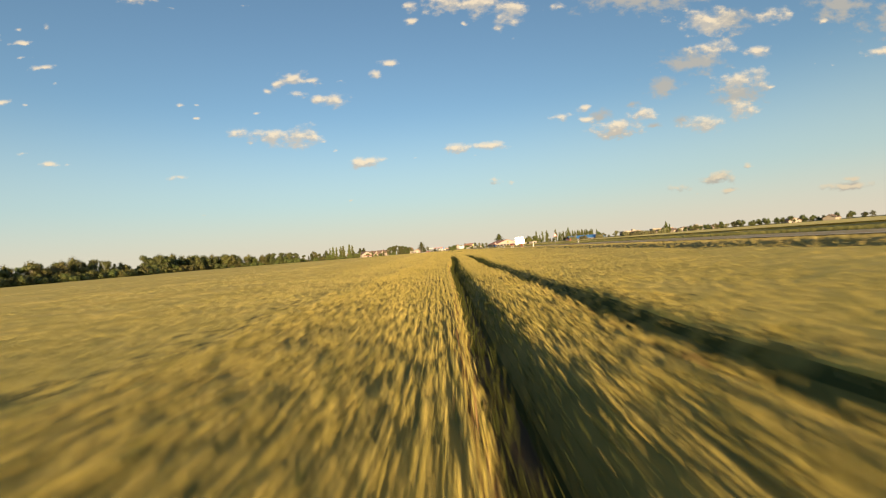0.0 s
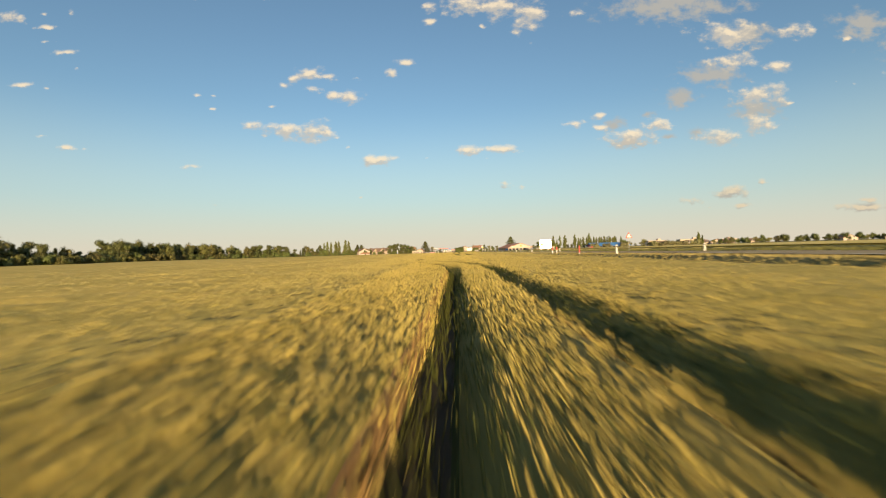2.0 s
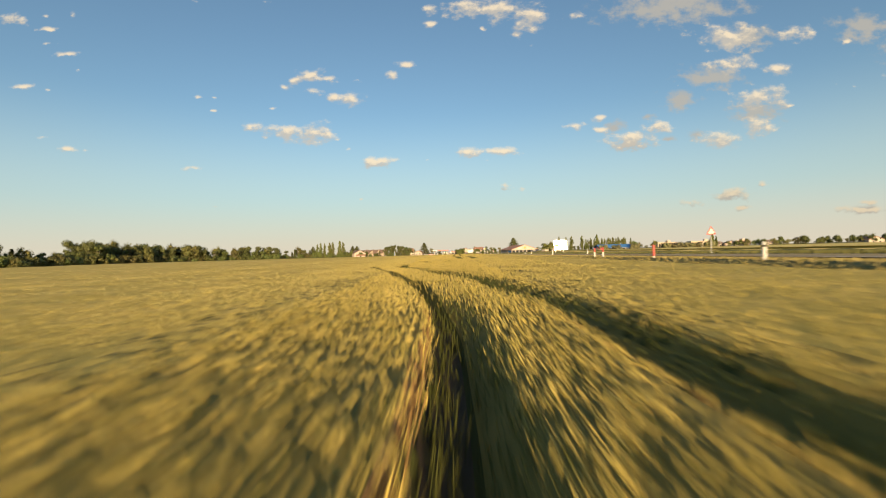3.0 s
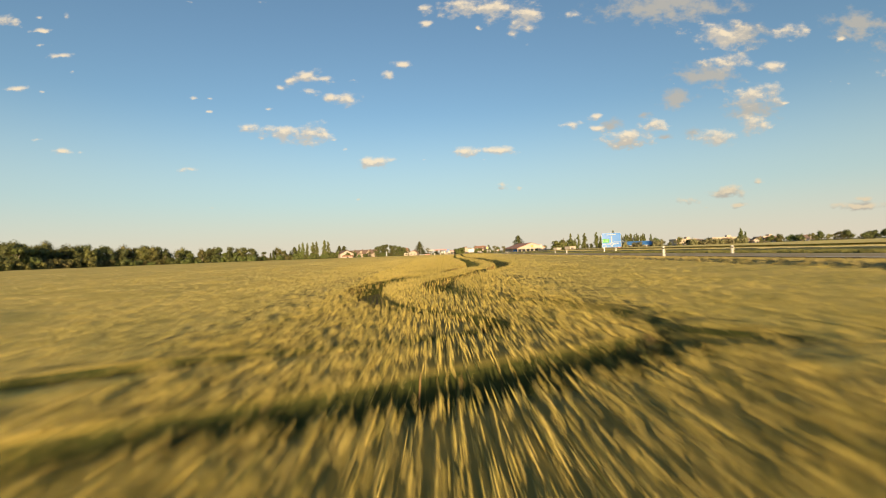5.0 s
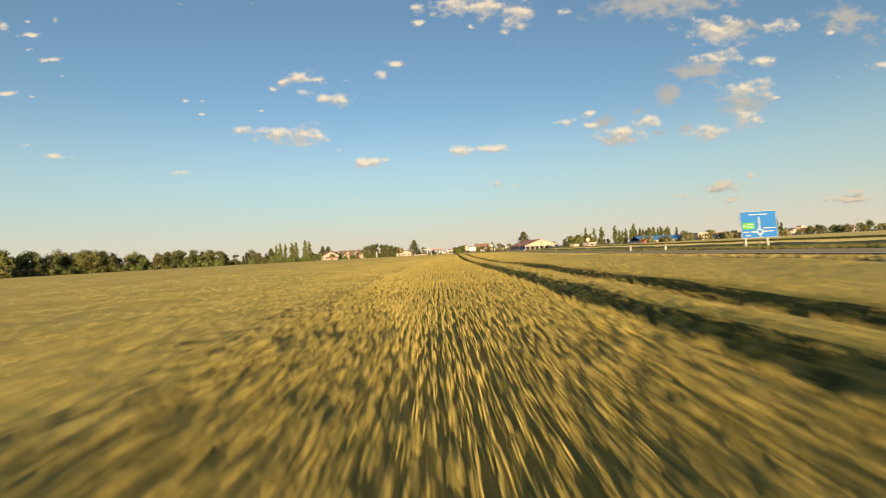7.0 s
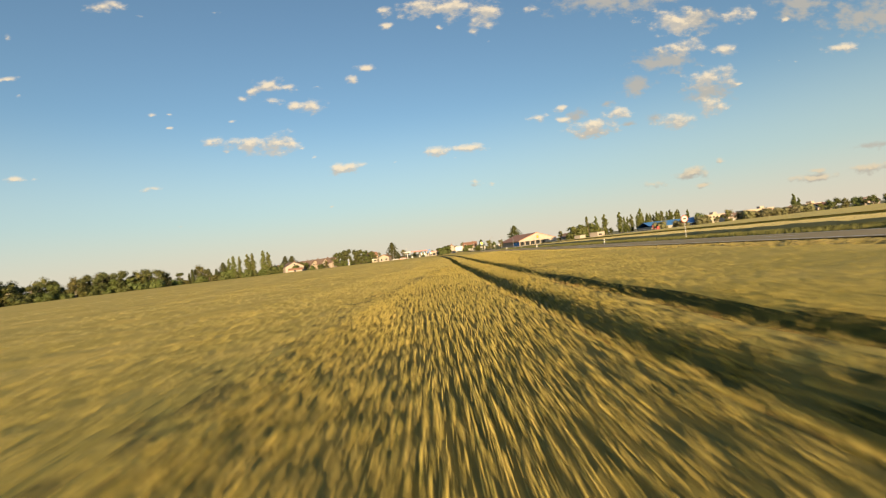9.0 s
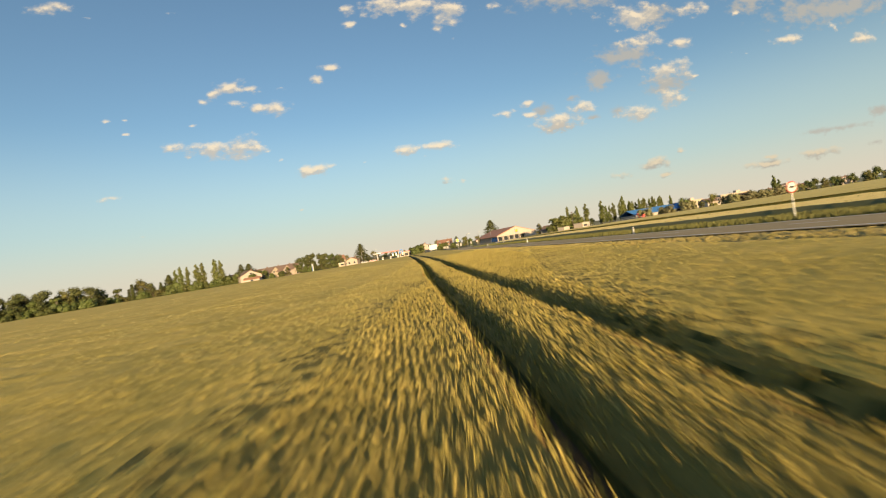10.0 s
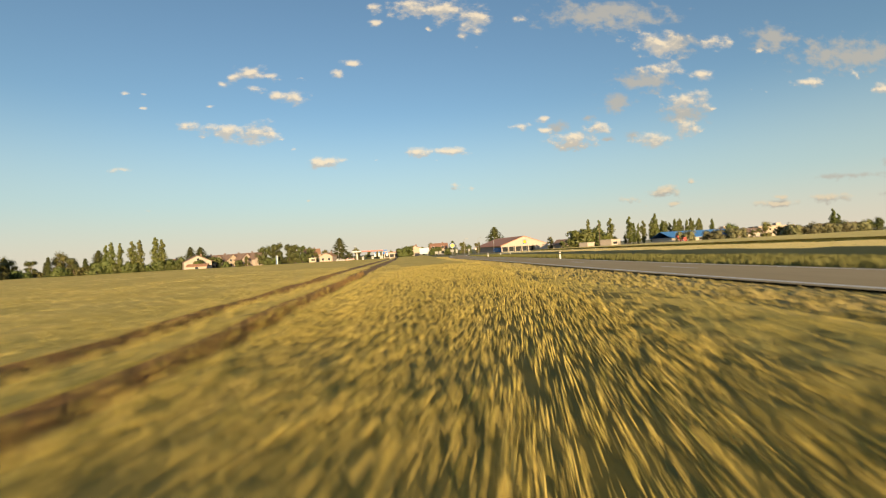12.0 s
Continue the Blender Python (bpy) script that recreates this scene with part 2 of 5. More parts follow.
BARK = material("bark", [(0.10, 0.075, 0.055), (0.16, 0.12, 0.09), (0.07, 0.05, 0.04)], 3.0, 0.95, 0.8, grain=(1, 1, 0.2))
BIRCH = material("pale_bark", [(0.42, 0.36, 0.29), (0.32, 0.27, 0.22), (0.15, 0.12, 0.10)], 2.0, 0.9, 0.5)
RENDER_WHITE = material("white_render", [(0.50, 0.42, 0.36), (0.46, 0.385, 0.33), (0.38, 0.325, 0.28)], 0.4, 0.9, 0.2)
RENDER_PINK = material("pink_render", [(0.50, 0.40, 0.33), (0.45, 0.36, 0.30), (0.40, 0.32, 0.265)], 0.4, 0.9, 0.2)
RENDER_BEIGE = material("beige_render", [(0.50, 0.41, 0.31), (0.45, 0.37, 0.28), (0.38, 0.315, 0.245)], 0.4, 0.9, 0.2)
TILE = material("roof_tile", [(0.36, 0.19, 0.12), (0.31, 0.165, 0.105), (0.25, 0.14, 0.09)], 1.5, 0.85, 0.5, per_object=0.3)
STORE_TILE = material("store_roof_tile", [(0.50, 0.235, 0.15), (0.45, 0.21, 0.135), (0.38, 0.185, 0.12)], 1.5, 0.85, 0.4)
TILE_DARK = material("dark_roof_tile", [(0.23, 0.15, 0.115), (0.18, 0.125, 0.10), (0.27, 0.175, 0.135)], 1.5, 0.85, 0.5)
SLAB = material("concrete", [(0.42, 0.40, 0.36), (0.36, 0.34, 0.31), (0.28, 0.27, 0.25)], 0.8, 0.9, 0.3)
GLASS = material("window_glass", [(0.03, 0.035, 0.04), (0.045, 0.05, 0.055), (0.03, 0.03, 0.035)], 0.6, 0.08, 0.0)
WHITE = material("white_enamel", [(0.66, 0.62, 0.57), (0.60, 0.57, 0.52), (0.50, 0.47, 0.43)], 2.0, 0.45, 0.05)
RED = material("red_enamel", [(0.45, 0.06, 0.045), (0.40, 0.055, 0.04), (0.34, 0.055, 0.045)], 2.0, 0.45, 0.05)
BLUE = material("sign_blue", [(0.018, 0.16, 0.50), (0.02, 0.17, 0.53), (0.018, 0.145, 0.46)], 1.5, 0.13, 0.0, shine=0.6)
SIGN_WHITE = material("sign_white", [(0.42, 0.45, 0.48), (0.38, 0.41, 0.44), (0.33, 0.36, 0.39)], 1.5, 0.5, 0.0, shine=0.2)
GREEN = material("sign_green", [(0.06, 0.36, 0.05), (0.07, 0.38, 0.06), (0.06, 0.32, 0.05)], 1.5, 0.5, 0.02, shine=0.12)
YELLOW = material("sign_yellow", [(0.66, 0.40, 0.02), (0.62, 0.38, 0.02), (0.56, 0.35, 0.03)], 1.5, 0.45, 0.02)
STEEL = material("galvanised_steel", [(0.42, 0.42, 0.41), (0.36, 0.36, 0.35), (0.30, 0.29, 0.28)], 4.0, 0.5, 0.1, metal=0.7)
DARK = material("dark_rubber", [(0.03, 0.03, 0.03), (0.04, 0.04, 0.04), (0.05, 0.048, 0.045)], 3.0, 0.8, 0.1)
BLUE_ROOF = material("blue_sheet_roof", [(0.05, 0.20, 0.48), (0.06, 0.22, 0.52), (0.07, 0.20, 0.42)], 0.6, 0.5, 0.1, grain=(1, 4, 1))
CAR_SILVER = material("silver_paint", [(0.30, 0.29, 0.28), (0.27, 0.26, 0.25), (0.22, 0.21, 0.20)], 1.0, 0.5, 0.0, metal=0.1, coat=0.2)
CAR_RED = material("red_car_paint", [(0.40, 0.03, 0.025), (0.36, 0.03, 0.025), (0.30, 0.03, 0.025)], 1.0, 0.3, 0.0, coat=0.6)


# ---------------------------------------------------------------- shape helpers
def part(name, bm, mat, parent=None, label=""):
    """Links a bmesh as one mesh object, under a thing or a part."""
    data = bpy.data.meshes.new(name)
    bm.to_mesh(data)
    bm.free()
    data.materials.append(mat)
    ob = new(name, data)
    ob.parent = parent
    if label:
        ob["label"] = label
    return ob


def raw_mesh(name, verts, faces, mat, corners=3):
    """A mesh object straight from arrays of points and of faces with as many corners each."""
    data = bpy.data.meshes.new(name)
    verts, faces = np.asarray(verts, np.float32), np.asarray(faces, np.int32)
    data.vertices.add(len(verts))
    data.vertices.foreach_set("co", verts.ravel())
    data.loops.add(faces.size)
    data.loops.foreach_set("vertex_index", faces.ravel())
    data.polygons.add(len(faces))
    data.polygons.foreach_set("loop_start", np.arange(0, faces.size, corners, dtype=np.int32))
    data.polygons.foreach_set("loop_total", np.full(len(faces), corners, np.int32))
    data.materials.append(mat)
    data.update(calc_edges=True)
    return new(name, data)


def box(bm, centre, size, turn=0.0, bevel=0.0):
    made = bmesh.ops.create_cube(bm, size=1.0, matrix=Matrix.Translation(centre) @ Matrix.Rotation(turn, 4, "Z") @ Matrix.Diagonal((*size, 1)))
    if bevel:
        edges = list({e for v in made["verts"] for e in v.link_edges})
        bmesh.ops.bevel(bm, geom=edges, offset=bevel, segments=2, profile=0.5, affect="EDGES")
    return bm


def rod(bm, a, b, ra, rb=None, sides=8):
    a, b = Vector(a), Vector(b)
    rb = ra if rb is None else rb
    turn = (b - a).to_track_quat("Z", "Y").to_matrix().to_4x4()
    bmesh.ops.create_cone(bm, cap_ends=True, segments=sides, radius1=ra, radius2=rb, depth=(b - a).length,
                          matrix=Matrix.Translation((a + b) / 2) @ turn)
    return bm


def disc(bm, centre, normal, radius, thick, sides=28):
    n = Vector(normal).normalized()
    return rod(bm, Vector(centre) - n * thick / 2, Vector(centre) + n * thick / 2, radius, radius, sides)


def prism(bm, outline, y0, y1):
    """A solid with the outline (x, z) from y0 to y1."""
    front = [bm.verts.new((x, y0, z)) for x, z in outline]
    back = [bm.verts.new((x, y1, z)) for x, z in outline]
    bm.faces.new(front)
    bm.faces.new(back[::-1])
    for i in range(len(outline)):
        j = (i + 1) % len(outline)
        bm.faces.new((front[j], front[i], back[i], back[j]))
    bmesh.ops.recalc_face_normals(bm, faces=bm.faces)
    return bm


def thing(name, x, y, label, category, group="", turn=0.0, z=None):
    ob = new(name)
    ob.empty_display_size = 0.2
    ob.matrix_world = pose(x, y, ground_z(x, y) if z is None else z, 0, 0, turn)
    return tagged(ob, label, category, group)


B = bmesh.new


# ---------------------------------------------------------------- the lie of the land
def smooth(a, b, v):
    t = np.clip((np.asarray(v, float) - a) / (b - a), 0, 1)
    return t * t * (3 - 2 * t)


def kerb_x(y):
    """The near edge of the road, where it runs straight on its low embankment."""
    return 20.7 + 0.012 * (np.asarray(y, float) - 40)


def land(x, y):
    """Height of the ground: flat, rising a little towards the road and falling a little towards the town."""
    bank = np.clip(0.85 - (np.asarray(y, float) - 40) * 0.0031, 0.3, 0.9)
    beside = np.asarray(x, float) - kerb_x(y)
    return bank * smooth(-5.0, -2.9, beside) * (1 - 0.8 * smooth(30, 42, x)) + 0.1 * smooth(4, 17, x) - 0.45 * smooth(230, 350, y)


def ground_z(x, y):
    return float(land(x, y))


def road_x(y):
    """The middle of the road, which bends away to the right before the roundabout."""
    y = np.asarray(y, float)
    return 24.3 + 0.012 * (y - 40) + 0.0012 * np.maximum(0, y - 270) ** 2


def tram_x(y):
    """The middle of the pair of wheel tracks through the wheat."""
    ys = [-90, -55, -40, -29, -23, -18, -14, -8, -3, 3, 8, 14, 18, 20, 23, 26, 29, 33, 36, 41, 44.5, 50, 53, 55, 57, 58.6, 60.5, 61.8, 63,
          64.3, 66.5, 68.6, 70, 71, 72, 73.5, 75.5, 77, 80, 84, 88.5, 93, 98, 110, 130, 136, 140, 148, 157, 167, 178, 188, 194, 202, 225, 300, 420]
    xs = [-1.4, -0.6, -0.27, -0.05, 0.02, 0.2, 0.38, 0.72, 0.9, 1.03, 1.17, 1.42, 1.46, 1.35, 0.98, 0.62, 0.18, -0.7, -1.4, -2.5, -3.5, -5.0,
          -5.5, -4.4, -0.5, 2.8, 2.3, 1.2, 0.2, -0.5, -1.04, -1.2, -1.25, -1.1, -0.75, -0.2, 0.5, 0.98, 1.85, 2.85, 3.85, 4.35, 4.7, 4.85,
          4.8, 4.6, 4.46, 4.5, 4.62, 4.95, 5.25, 5.55, 5.85, 6.3, 7.05, 9, 11]
    fine = np.arange(-95, 425, 0.25)
    line = np.interp(fine, ys, xs)
    kernel = np.hanning(11)
    line = np.convolve(np.pad(line, 5, "edge"), kernel / kernel.sum(), "valid")
    return np.interp(y, fine, line)


def spread(y):
    """How much wider than square across it the pair of tracks lies at y: by its slant, and where it drifts apart."""
    slant = (tram_x(y + 0.2) - tram_x(y - 0.2)) / 0.4
    return np.sqrt(1 + slant ** 2) * np.interp(y, [78, 93, 130, 141, 148], [1.0, 1.17, 1.25, 1.03, 1.0])


def swing(off, y):
    """Where the wheels swung round: how much closer the tracks come to the middle, and how wide each is there."""
    wide = np.interp(y, [24, 28, 34, 38, 61, 64, 66.3, 69, 72, 75.5, 77, 80], [0, 0.2, 0.2, 0, 0, 0.2, 0.75, 0.9, 0.75, 0.5, 0.25, 0.0])
    inner = GAUGE - GROOVE - np.interp(y, [62, 65, 78, 84], [0, 0.27, 0.27, 0])
    return inner, 2 * GROOVE + wide * np.where(off < 0, 1.0, 0.35)


def track_offset(x, y):
    """Place across the pair of tracks, as if it ran at one width all along."""
    off = (x - tram_x(y)) / spread(y)
    inner, wide = swing(off, y)
    far, start = np.abs(off), GAUGE - GROOVE
    even = np.where(far < inner, far * start / inner, np.where(far < inner + wide, start + (far - inner) * 2 * GROOVE / wide, far - inner - wide + start + 2 * GROOVE))
    return np.sign(off) * even


def track_place(off, y):
    """The x at which a place across the pair of tracks lies."""
    inner, wide = swing(off, y)
    far, start = np.abs(off), GAUGE - GROOVE
    out = np.where(far < start, far * inner / start, np.where(far < start + 2 * GROOVE, inner + (far - start) * wide / (2 * GROOVE), far - start - 2 * GROOVE + inner + wide))
    return tram_x(y) + np.sign(off) * out * spread(y)


def lane_x(y):
    """The line along which the wheat is seen from nearest."""
    return np.interp(y, [-60, 0, 60, 85, 120, 143, 153, 173, 193, 230], [-3.6, 0, 0.3, -0.5, -0.2, 0.7, 1.9, 5.5, 11, 15])


CROP_LEFT, CROP_END = -183.0, 378.0


def crop_right(y):
    """The edge of the wheat beside the road."""
    return kerb_x(y) - 4.4 + 3.6 * smooth(240, 378, y)


GAUGE, GROOVE = 1.22, 0.31


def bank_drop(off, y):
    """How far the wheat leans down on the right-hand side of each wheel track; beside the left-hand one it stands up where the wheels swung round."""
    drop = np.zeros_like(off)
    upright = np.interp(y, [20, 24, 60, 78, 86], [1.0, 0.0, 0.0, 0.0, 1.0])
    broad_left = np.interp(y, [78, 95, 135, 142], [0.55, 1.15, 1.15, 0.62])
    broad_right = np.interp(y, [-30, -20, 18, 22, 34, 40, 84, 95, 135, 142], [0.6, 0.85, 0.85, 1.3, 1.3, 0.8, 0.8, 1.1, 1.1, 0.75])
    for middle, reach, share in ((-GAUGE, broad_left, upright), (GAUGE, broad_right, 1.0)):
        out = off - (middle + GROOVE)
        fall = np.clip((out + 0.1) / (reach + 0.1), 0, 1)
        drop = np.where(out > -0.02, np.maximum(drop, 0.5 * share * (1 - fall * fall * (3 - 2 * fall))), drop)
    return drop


# ---------------------------------------------------------------- ground, road, fields
def sheet(name, xs, ys, height_of, mat):
    gx, gy = np.meshgrid(xs, ys)
    verts = np.stack([gx, gy, height_of(gx, gy)], -1).reshape(-1, 3)
    nx, ny = len(xs), len(ys)
    i = (np.arange(ny - 1)[:, None] * nx + np.arange(nx - 1)[None]).ravel()
    return raw_mesh(name, verts, np.stack([i, i + 1, i + nx + 1, i + nx], 1), mat, 4)


far_out = np.array([-4000, -2500, -1500, -900, -600, -400, -300])
ground_xs = np.concatenate([far_out, np.arange(-250, 0, 25), np.arange(0, 14, 2.0), np.arange(14, 34, 0.5), np.arange(34, 60, 2.0), np.arange(60, 300, 20), -far_out[::-1]])
ground_ys = np.concatenate([far_out, np.arange(-200, 420, 10.0), [450, 500, 600, 900, 1500, 2500, 4000]])
ground = sheet("ground", ground_xs, ground_ys, lambda x, y: land(x, y) - 0.02, GROUND)
tagged(ground, "flat grassy and earthy farmland round the fields", "ground", kind="structure")


def ribbon(name, offsets, ys, lift, mat):
    """A strip along the road, at offsets from its middle."""
    off, yy = np.meshgrid(offsets, ys)
    xx = road_x(yy) + off
    camber = 0.10 - 0.012 * np.abs(off)
    verts = np.stack([xx, yy, land(road_x(yy), yy) + camber + lift], -1).reshape(-1, 3)
    nx, ny = len(offsets), len(ys)
    i = (np.arange(ny - 1)[:, None] * nx + np.arange(nx - 1)[None]).ravel()
    return raw_mesh(name, verts, np.stack([i, i + 1, i + nx + 1, i + nx], 1), mat, 4)


ROAD_YS = np.arange(-180, 372, 4.0)
road = ribbon("road", [-3.6, -3.3, -1.8, -0.6, 0.6, 2.1, 2.4], ROAD_YS, 0.0, ASPHALT)
tagged(road, "two-lane country road of worn grey asphalt", "road", kind="structure")
for side in (-3.15, 1.95):
    line = ribbon("road_edge_line", [side - 0.12, side + 0.12], ROAD_YS, 0.006, PAINT)
    line.parent = road
for n, y in enumerate(np.arange(-100, 365, 13.0)):
    dash = ribbon("centre_dash", [-0.67, -0.53], [y, y + 3.0], 0.006, PAINT)
    dash.parent = road

rng = np.random.default_rng(7)


def wheat_columns():
    """Offsets across the wheat from the middle of the tracks, and whether each lies in a track."""
    g0, g1 = GAUGE - GROOVE, GAUGE + GROOVE
    right = [0.0, 0.2, 0.4, 0.6, g0 - 0.03]
    groove = [g0 + 0.04, GAUGE, g1 - 0.05]
    outer = [g1 + 0.03, g1 + 0.15, g1 + 0.3, g1 + 0.45] + list(np.linspace(g1 + 0.6, 6.0, 14))
    half = right + groove + outer
    deep = [False] * len(right) + [True] * len(groove) + [False] * len(outer)
    left = [-v for v in half[:0:-1]]
    return np.array(left + half), np.array(deep[:0:-1] + deep)


def wheat_canopy():
    u, deep = wheat_columns()
    ys = np.concatenate([np.arange(-75, 236, 0.3), np.arange(236, CROP_END + 1, 1.5)])
    xc = tram_x(ys)
    fade = np.clip((6 - np.abs(u)) / 3, 0, 1)[None]
    near = (xc[:, None] + u[None]) * (1 - fade) + track_place(u[None], ys[:, None]) * fade
    steps_r = np.linspace(0, 1, 16)[1:]
    right = near[:, -1:] * (1 - steps_r) + crop_right(ys)[:, None] * steps_r
    steps_l = (np.geomspace(1, 160, 46) - 1)[::-1] / 159
    left = near[:, :1] * (1 - steps_l) + CROP_LEFT * steps_l
    left = left[:, :-1]
    gx = np.concatenate([left, near, right], 1)
    sunk = np.concatenate([np.zeros(left.shape[1], bool), deep, np.zeros(right.shape[1], bool)])
    gy = np.repeat(ys[:, None], gx.shape[1], 1)
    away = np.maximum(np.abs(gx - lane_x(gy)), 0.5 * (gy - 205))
    top = 0.56 + 0.07 * smooth(3.0, 14, away)
    rough = rng.normal(0, 1, gx.shape)
    rough = 0.5 * rough + 0.35 * (np.roll(rough, 1, 0) + np.roll(rough, 1, 1))
    for c, wide_cell in enumerate(np.gradient(gx[len(gx) // 2])):
        span = int(min(25, wide_cell / 0.3))
        if span > 1:
            soft = np.convolve(np.pad(rough[:, c], span, "wrap"), np.hanning(span + 2)[1:-1], "same")[span:-span]
            rough[:, c] = soft / soft.std()
    cell = np.minimum(np.gradient(gx, axis=1), 3.0)
    off = track_offset(gx, gy)
    top = top - bank_drop(off, gy) * np.minimum(1.0, top / 0.69 + 0.15)
    wave = 0.03 * np.sin(gx * 0.9 + 1.3 * np.sin(gy * 0.31)) + 0.03 * np.sin(gy * 0.7 + gx * 0.23)
    z = land(gx, gy) + np.where(sunk[None], 0.02 + 0.012 * rough, top + np.clip(0.035 * cell, 0.007, 0.03) * rough + wave)
    z[:, -1] = land(gx[:, -1], gy[:, -1])
    z[:, 0] = land(gx[:, 0], gy[:, 0])
    z[-1] = land(gx[-1], gy[-1])
    nx, ny = gx.shape[1], gx.shape[0]
    i = (np.arange(ny - 1)[:, None] * nx + np.arange(nx - 1)[None]).ravel()
    faces = np.stack([i, i + 1, i + nx + 1, i + nx], 1)
    ob = raw_mesh("wheat_field", np.stack([gx, gy, z], -1).reshape(-1, 3), faces, CANOPY, 4)
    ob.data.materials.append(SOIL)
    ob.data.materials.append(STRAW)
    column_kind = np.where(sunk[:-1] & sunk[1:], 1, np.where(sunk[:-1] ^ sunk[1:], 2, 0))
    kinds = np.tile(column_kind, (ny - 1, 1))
    # Close to the lane the canopy takes the colour holding gap shade
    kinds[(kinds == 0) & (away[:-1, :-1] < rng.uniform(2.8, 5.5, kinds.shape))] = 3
    # Banks and walls away from the sun get painted shade; sunward walls keep straw
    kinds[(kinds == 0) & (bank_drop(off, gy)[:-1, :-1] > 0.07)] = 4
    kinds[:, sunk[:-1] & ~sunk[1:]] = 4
    # Where the tracks swing round, both walls are painted as shaded
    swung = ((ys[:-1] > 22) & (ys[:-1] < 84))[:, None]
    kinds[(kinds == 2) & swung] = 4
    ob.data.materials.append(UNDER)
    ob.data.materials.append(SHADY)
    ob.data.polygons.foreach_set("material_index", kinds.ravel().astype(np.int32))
    return tagged(ob, "dense ripening wheat field, golden green, cut by two wheel tracks", "wheat field", kind="stuff")


def in_track(x, y):
    return np.abs(np.abs(track_offset(x, y)) - GAUGE) < GROOVE - 0.02


def wheat_ears(name, x, y, size, label, lift=0.0, fits=None):
    """Nodding ears with a leaf each, all in one mesh."""
    patchy = np.sin(x * 4.1 + 2 * np.sin(y * 1.7)) * np.sin(y * 2.3 + 2 * np.sin(x * 1.9)) + 0.6 * np.sin(x * 1.3 + y * 0.8) * np.sin(y * 0.9 - x * 0.5)
    hanging = isinstance(lift, np.ndarray)
    keep = (hanging | ~in_track(x, y)) & (True if fits is not None else x < crop_right(y)) & (rng.uniform(-2.1, 0.8, len(x)) < patchy)
    x, y = x[keep], y[keep]
    lift = lift[keep] if hanging else lift
    drop = bank_drop(track_offset(x, y), y) if fits is None else 0 * x
    stays = rng.uniform(0.0, 1.6, len(x)) > drop
    x, y, drop = x[stays], y[stays], drop[stays]
    lift = lift[stays] if hanging else lift
    n = len(x)
    size = size * rng.uniform(0.8, 1.25, n)
    top = lift - drop + land(x, y) + rng.normal(0.69, 0.06, n) + 0.03 * np.sin(x * 0.9 + 1.3 * np.sin(y * 0.31)) + 0.03 * np.sin(y * 0.7 + x * 0.23)
    turn, tilt = rng.uniform(0, 2 * np.pi, n), rng.uniform(0.03, 0.5, n)
    axis = np.stack([np.cos(turn) * np.sin(tilt) - 0.25, np.sin(turn) * np.sin(tilt) + 0.1, np.cos(tilt)], 1)
    axis /= np.linalg.norm(axis, axis=1, keepdims=True)
    side = np.cross(axis, np.stack([-np.sin(turn), np.cos(turn), 0.3 * np.ones(n)], 1))
    side /= np.linalg.norm(side, axis=1, keepdims=True)
    other = np.cross(axis, side)
    tip = np.stack([x, y, top], 1)
    base = tip - axis * (0.125 * size)[:, None]
    mid = base + axis * (0.05 * size)[:, None]
    wide = (0.0090 * size)[:, None]
    ring = [mid + wide * (np.cos(a) * side + np.sin(a) * other) for a in (0, 2.094, 4.189)]
    down = np.array([0, 0, -1.0])
    leaf_a = base + down * (0.16 * size)[:, None]
    leaf_b = leaf_a + other * (0.02 * size)[:, None]
    leaf_c = base + side * (0.09 * size)[:, None] + down * (0.02 * size)[:, None]
    one = np.array([[0, 2, 1], [0, 3, 2], [0, 1, 3], [4, 1, 2], [4, 2, 3], [4, 3, 1], [5, 6, 7]])
    shape = [base, *ring, tip, leaf_a, leaf_b, leaf_c]
    if size.mean() > 1.38:
        shape, one = shape[1:5], np.array([[3, 0, 1], [3, 1, 2], [3, 2, 0]])
    verts = np.stack(shape, 1).reshape(-1, 3)
    faces = (np.arange(n)[:, None, None] * len(shape) + one[None]).reshape(-1, 3)
    ob = raw_mesh(name, verts, faces, EAR)
    # Ears low on the banks take the colour with shade in it
    ob.data.materials.append(SHADED_EAR)
    in_shade = drop + rng.normal(0, 0.07, n) > 0.12
    ob.data.polygons.foreach_set("material_index", np.repeat(in_shade, len(one)).astype(np.int32))
    return tagged(ob, label, "wheat", kind="stuff")


def scatter(y0, y1, inner, outer, density, row=0.0):
    """Places beside the lane between two distances from it, in drill rows where row is given."""
    n = int((y1 - y0) * (outer - inner) * 2 * density)
    y = rng.uniform(y0, y1, n)
    d = rng.uniform(inner, outer, n) * rng.choice([-1, 1], n)
    x = lane_x(y) + d
    if row:
        x = np.round(x / row) * row + rng.normal(0, row * 0.2, n)
    return x, y


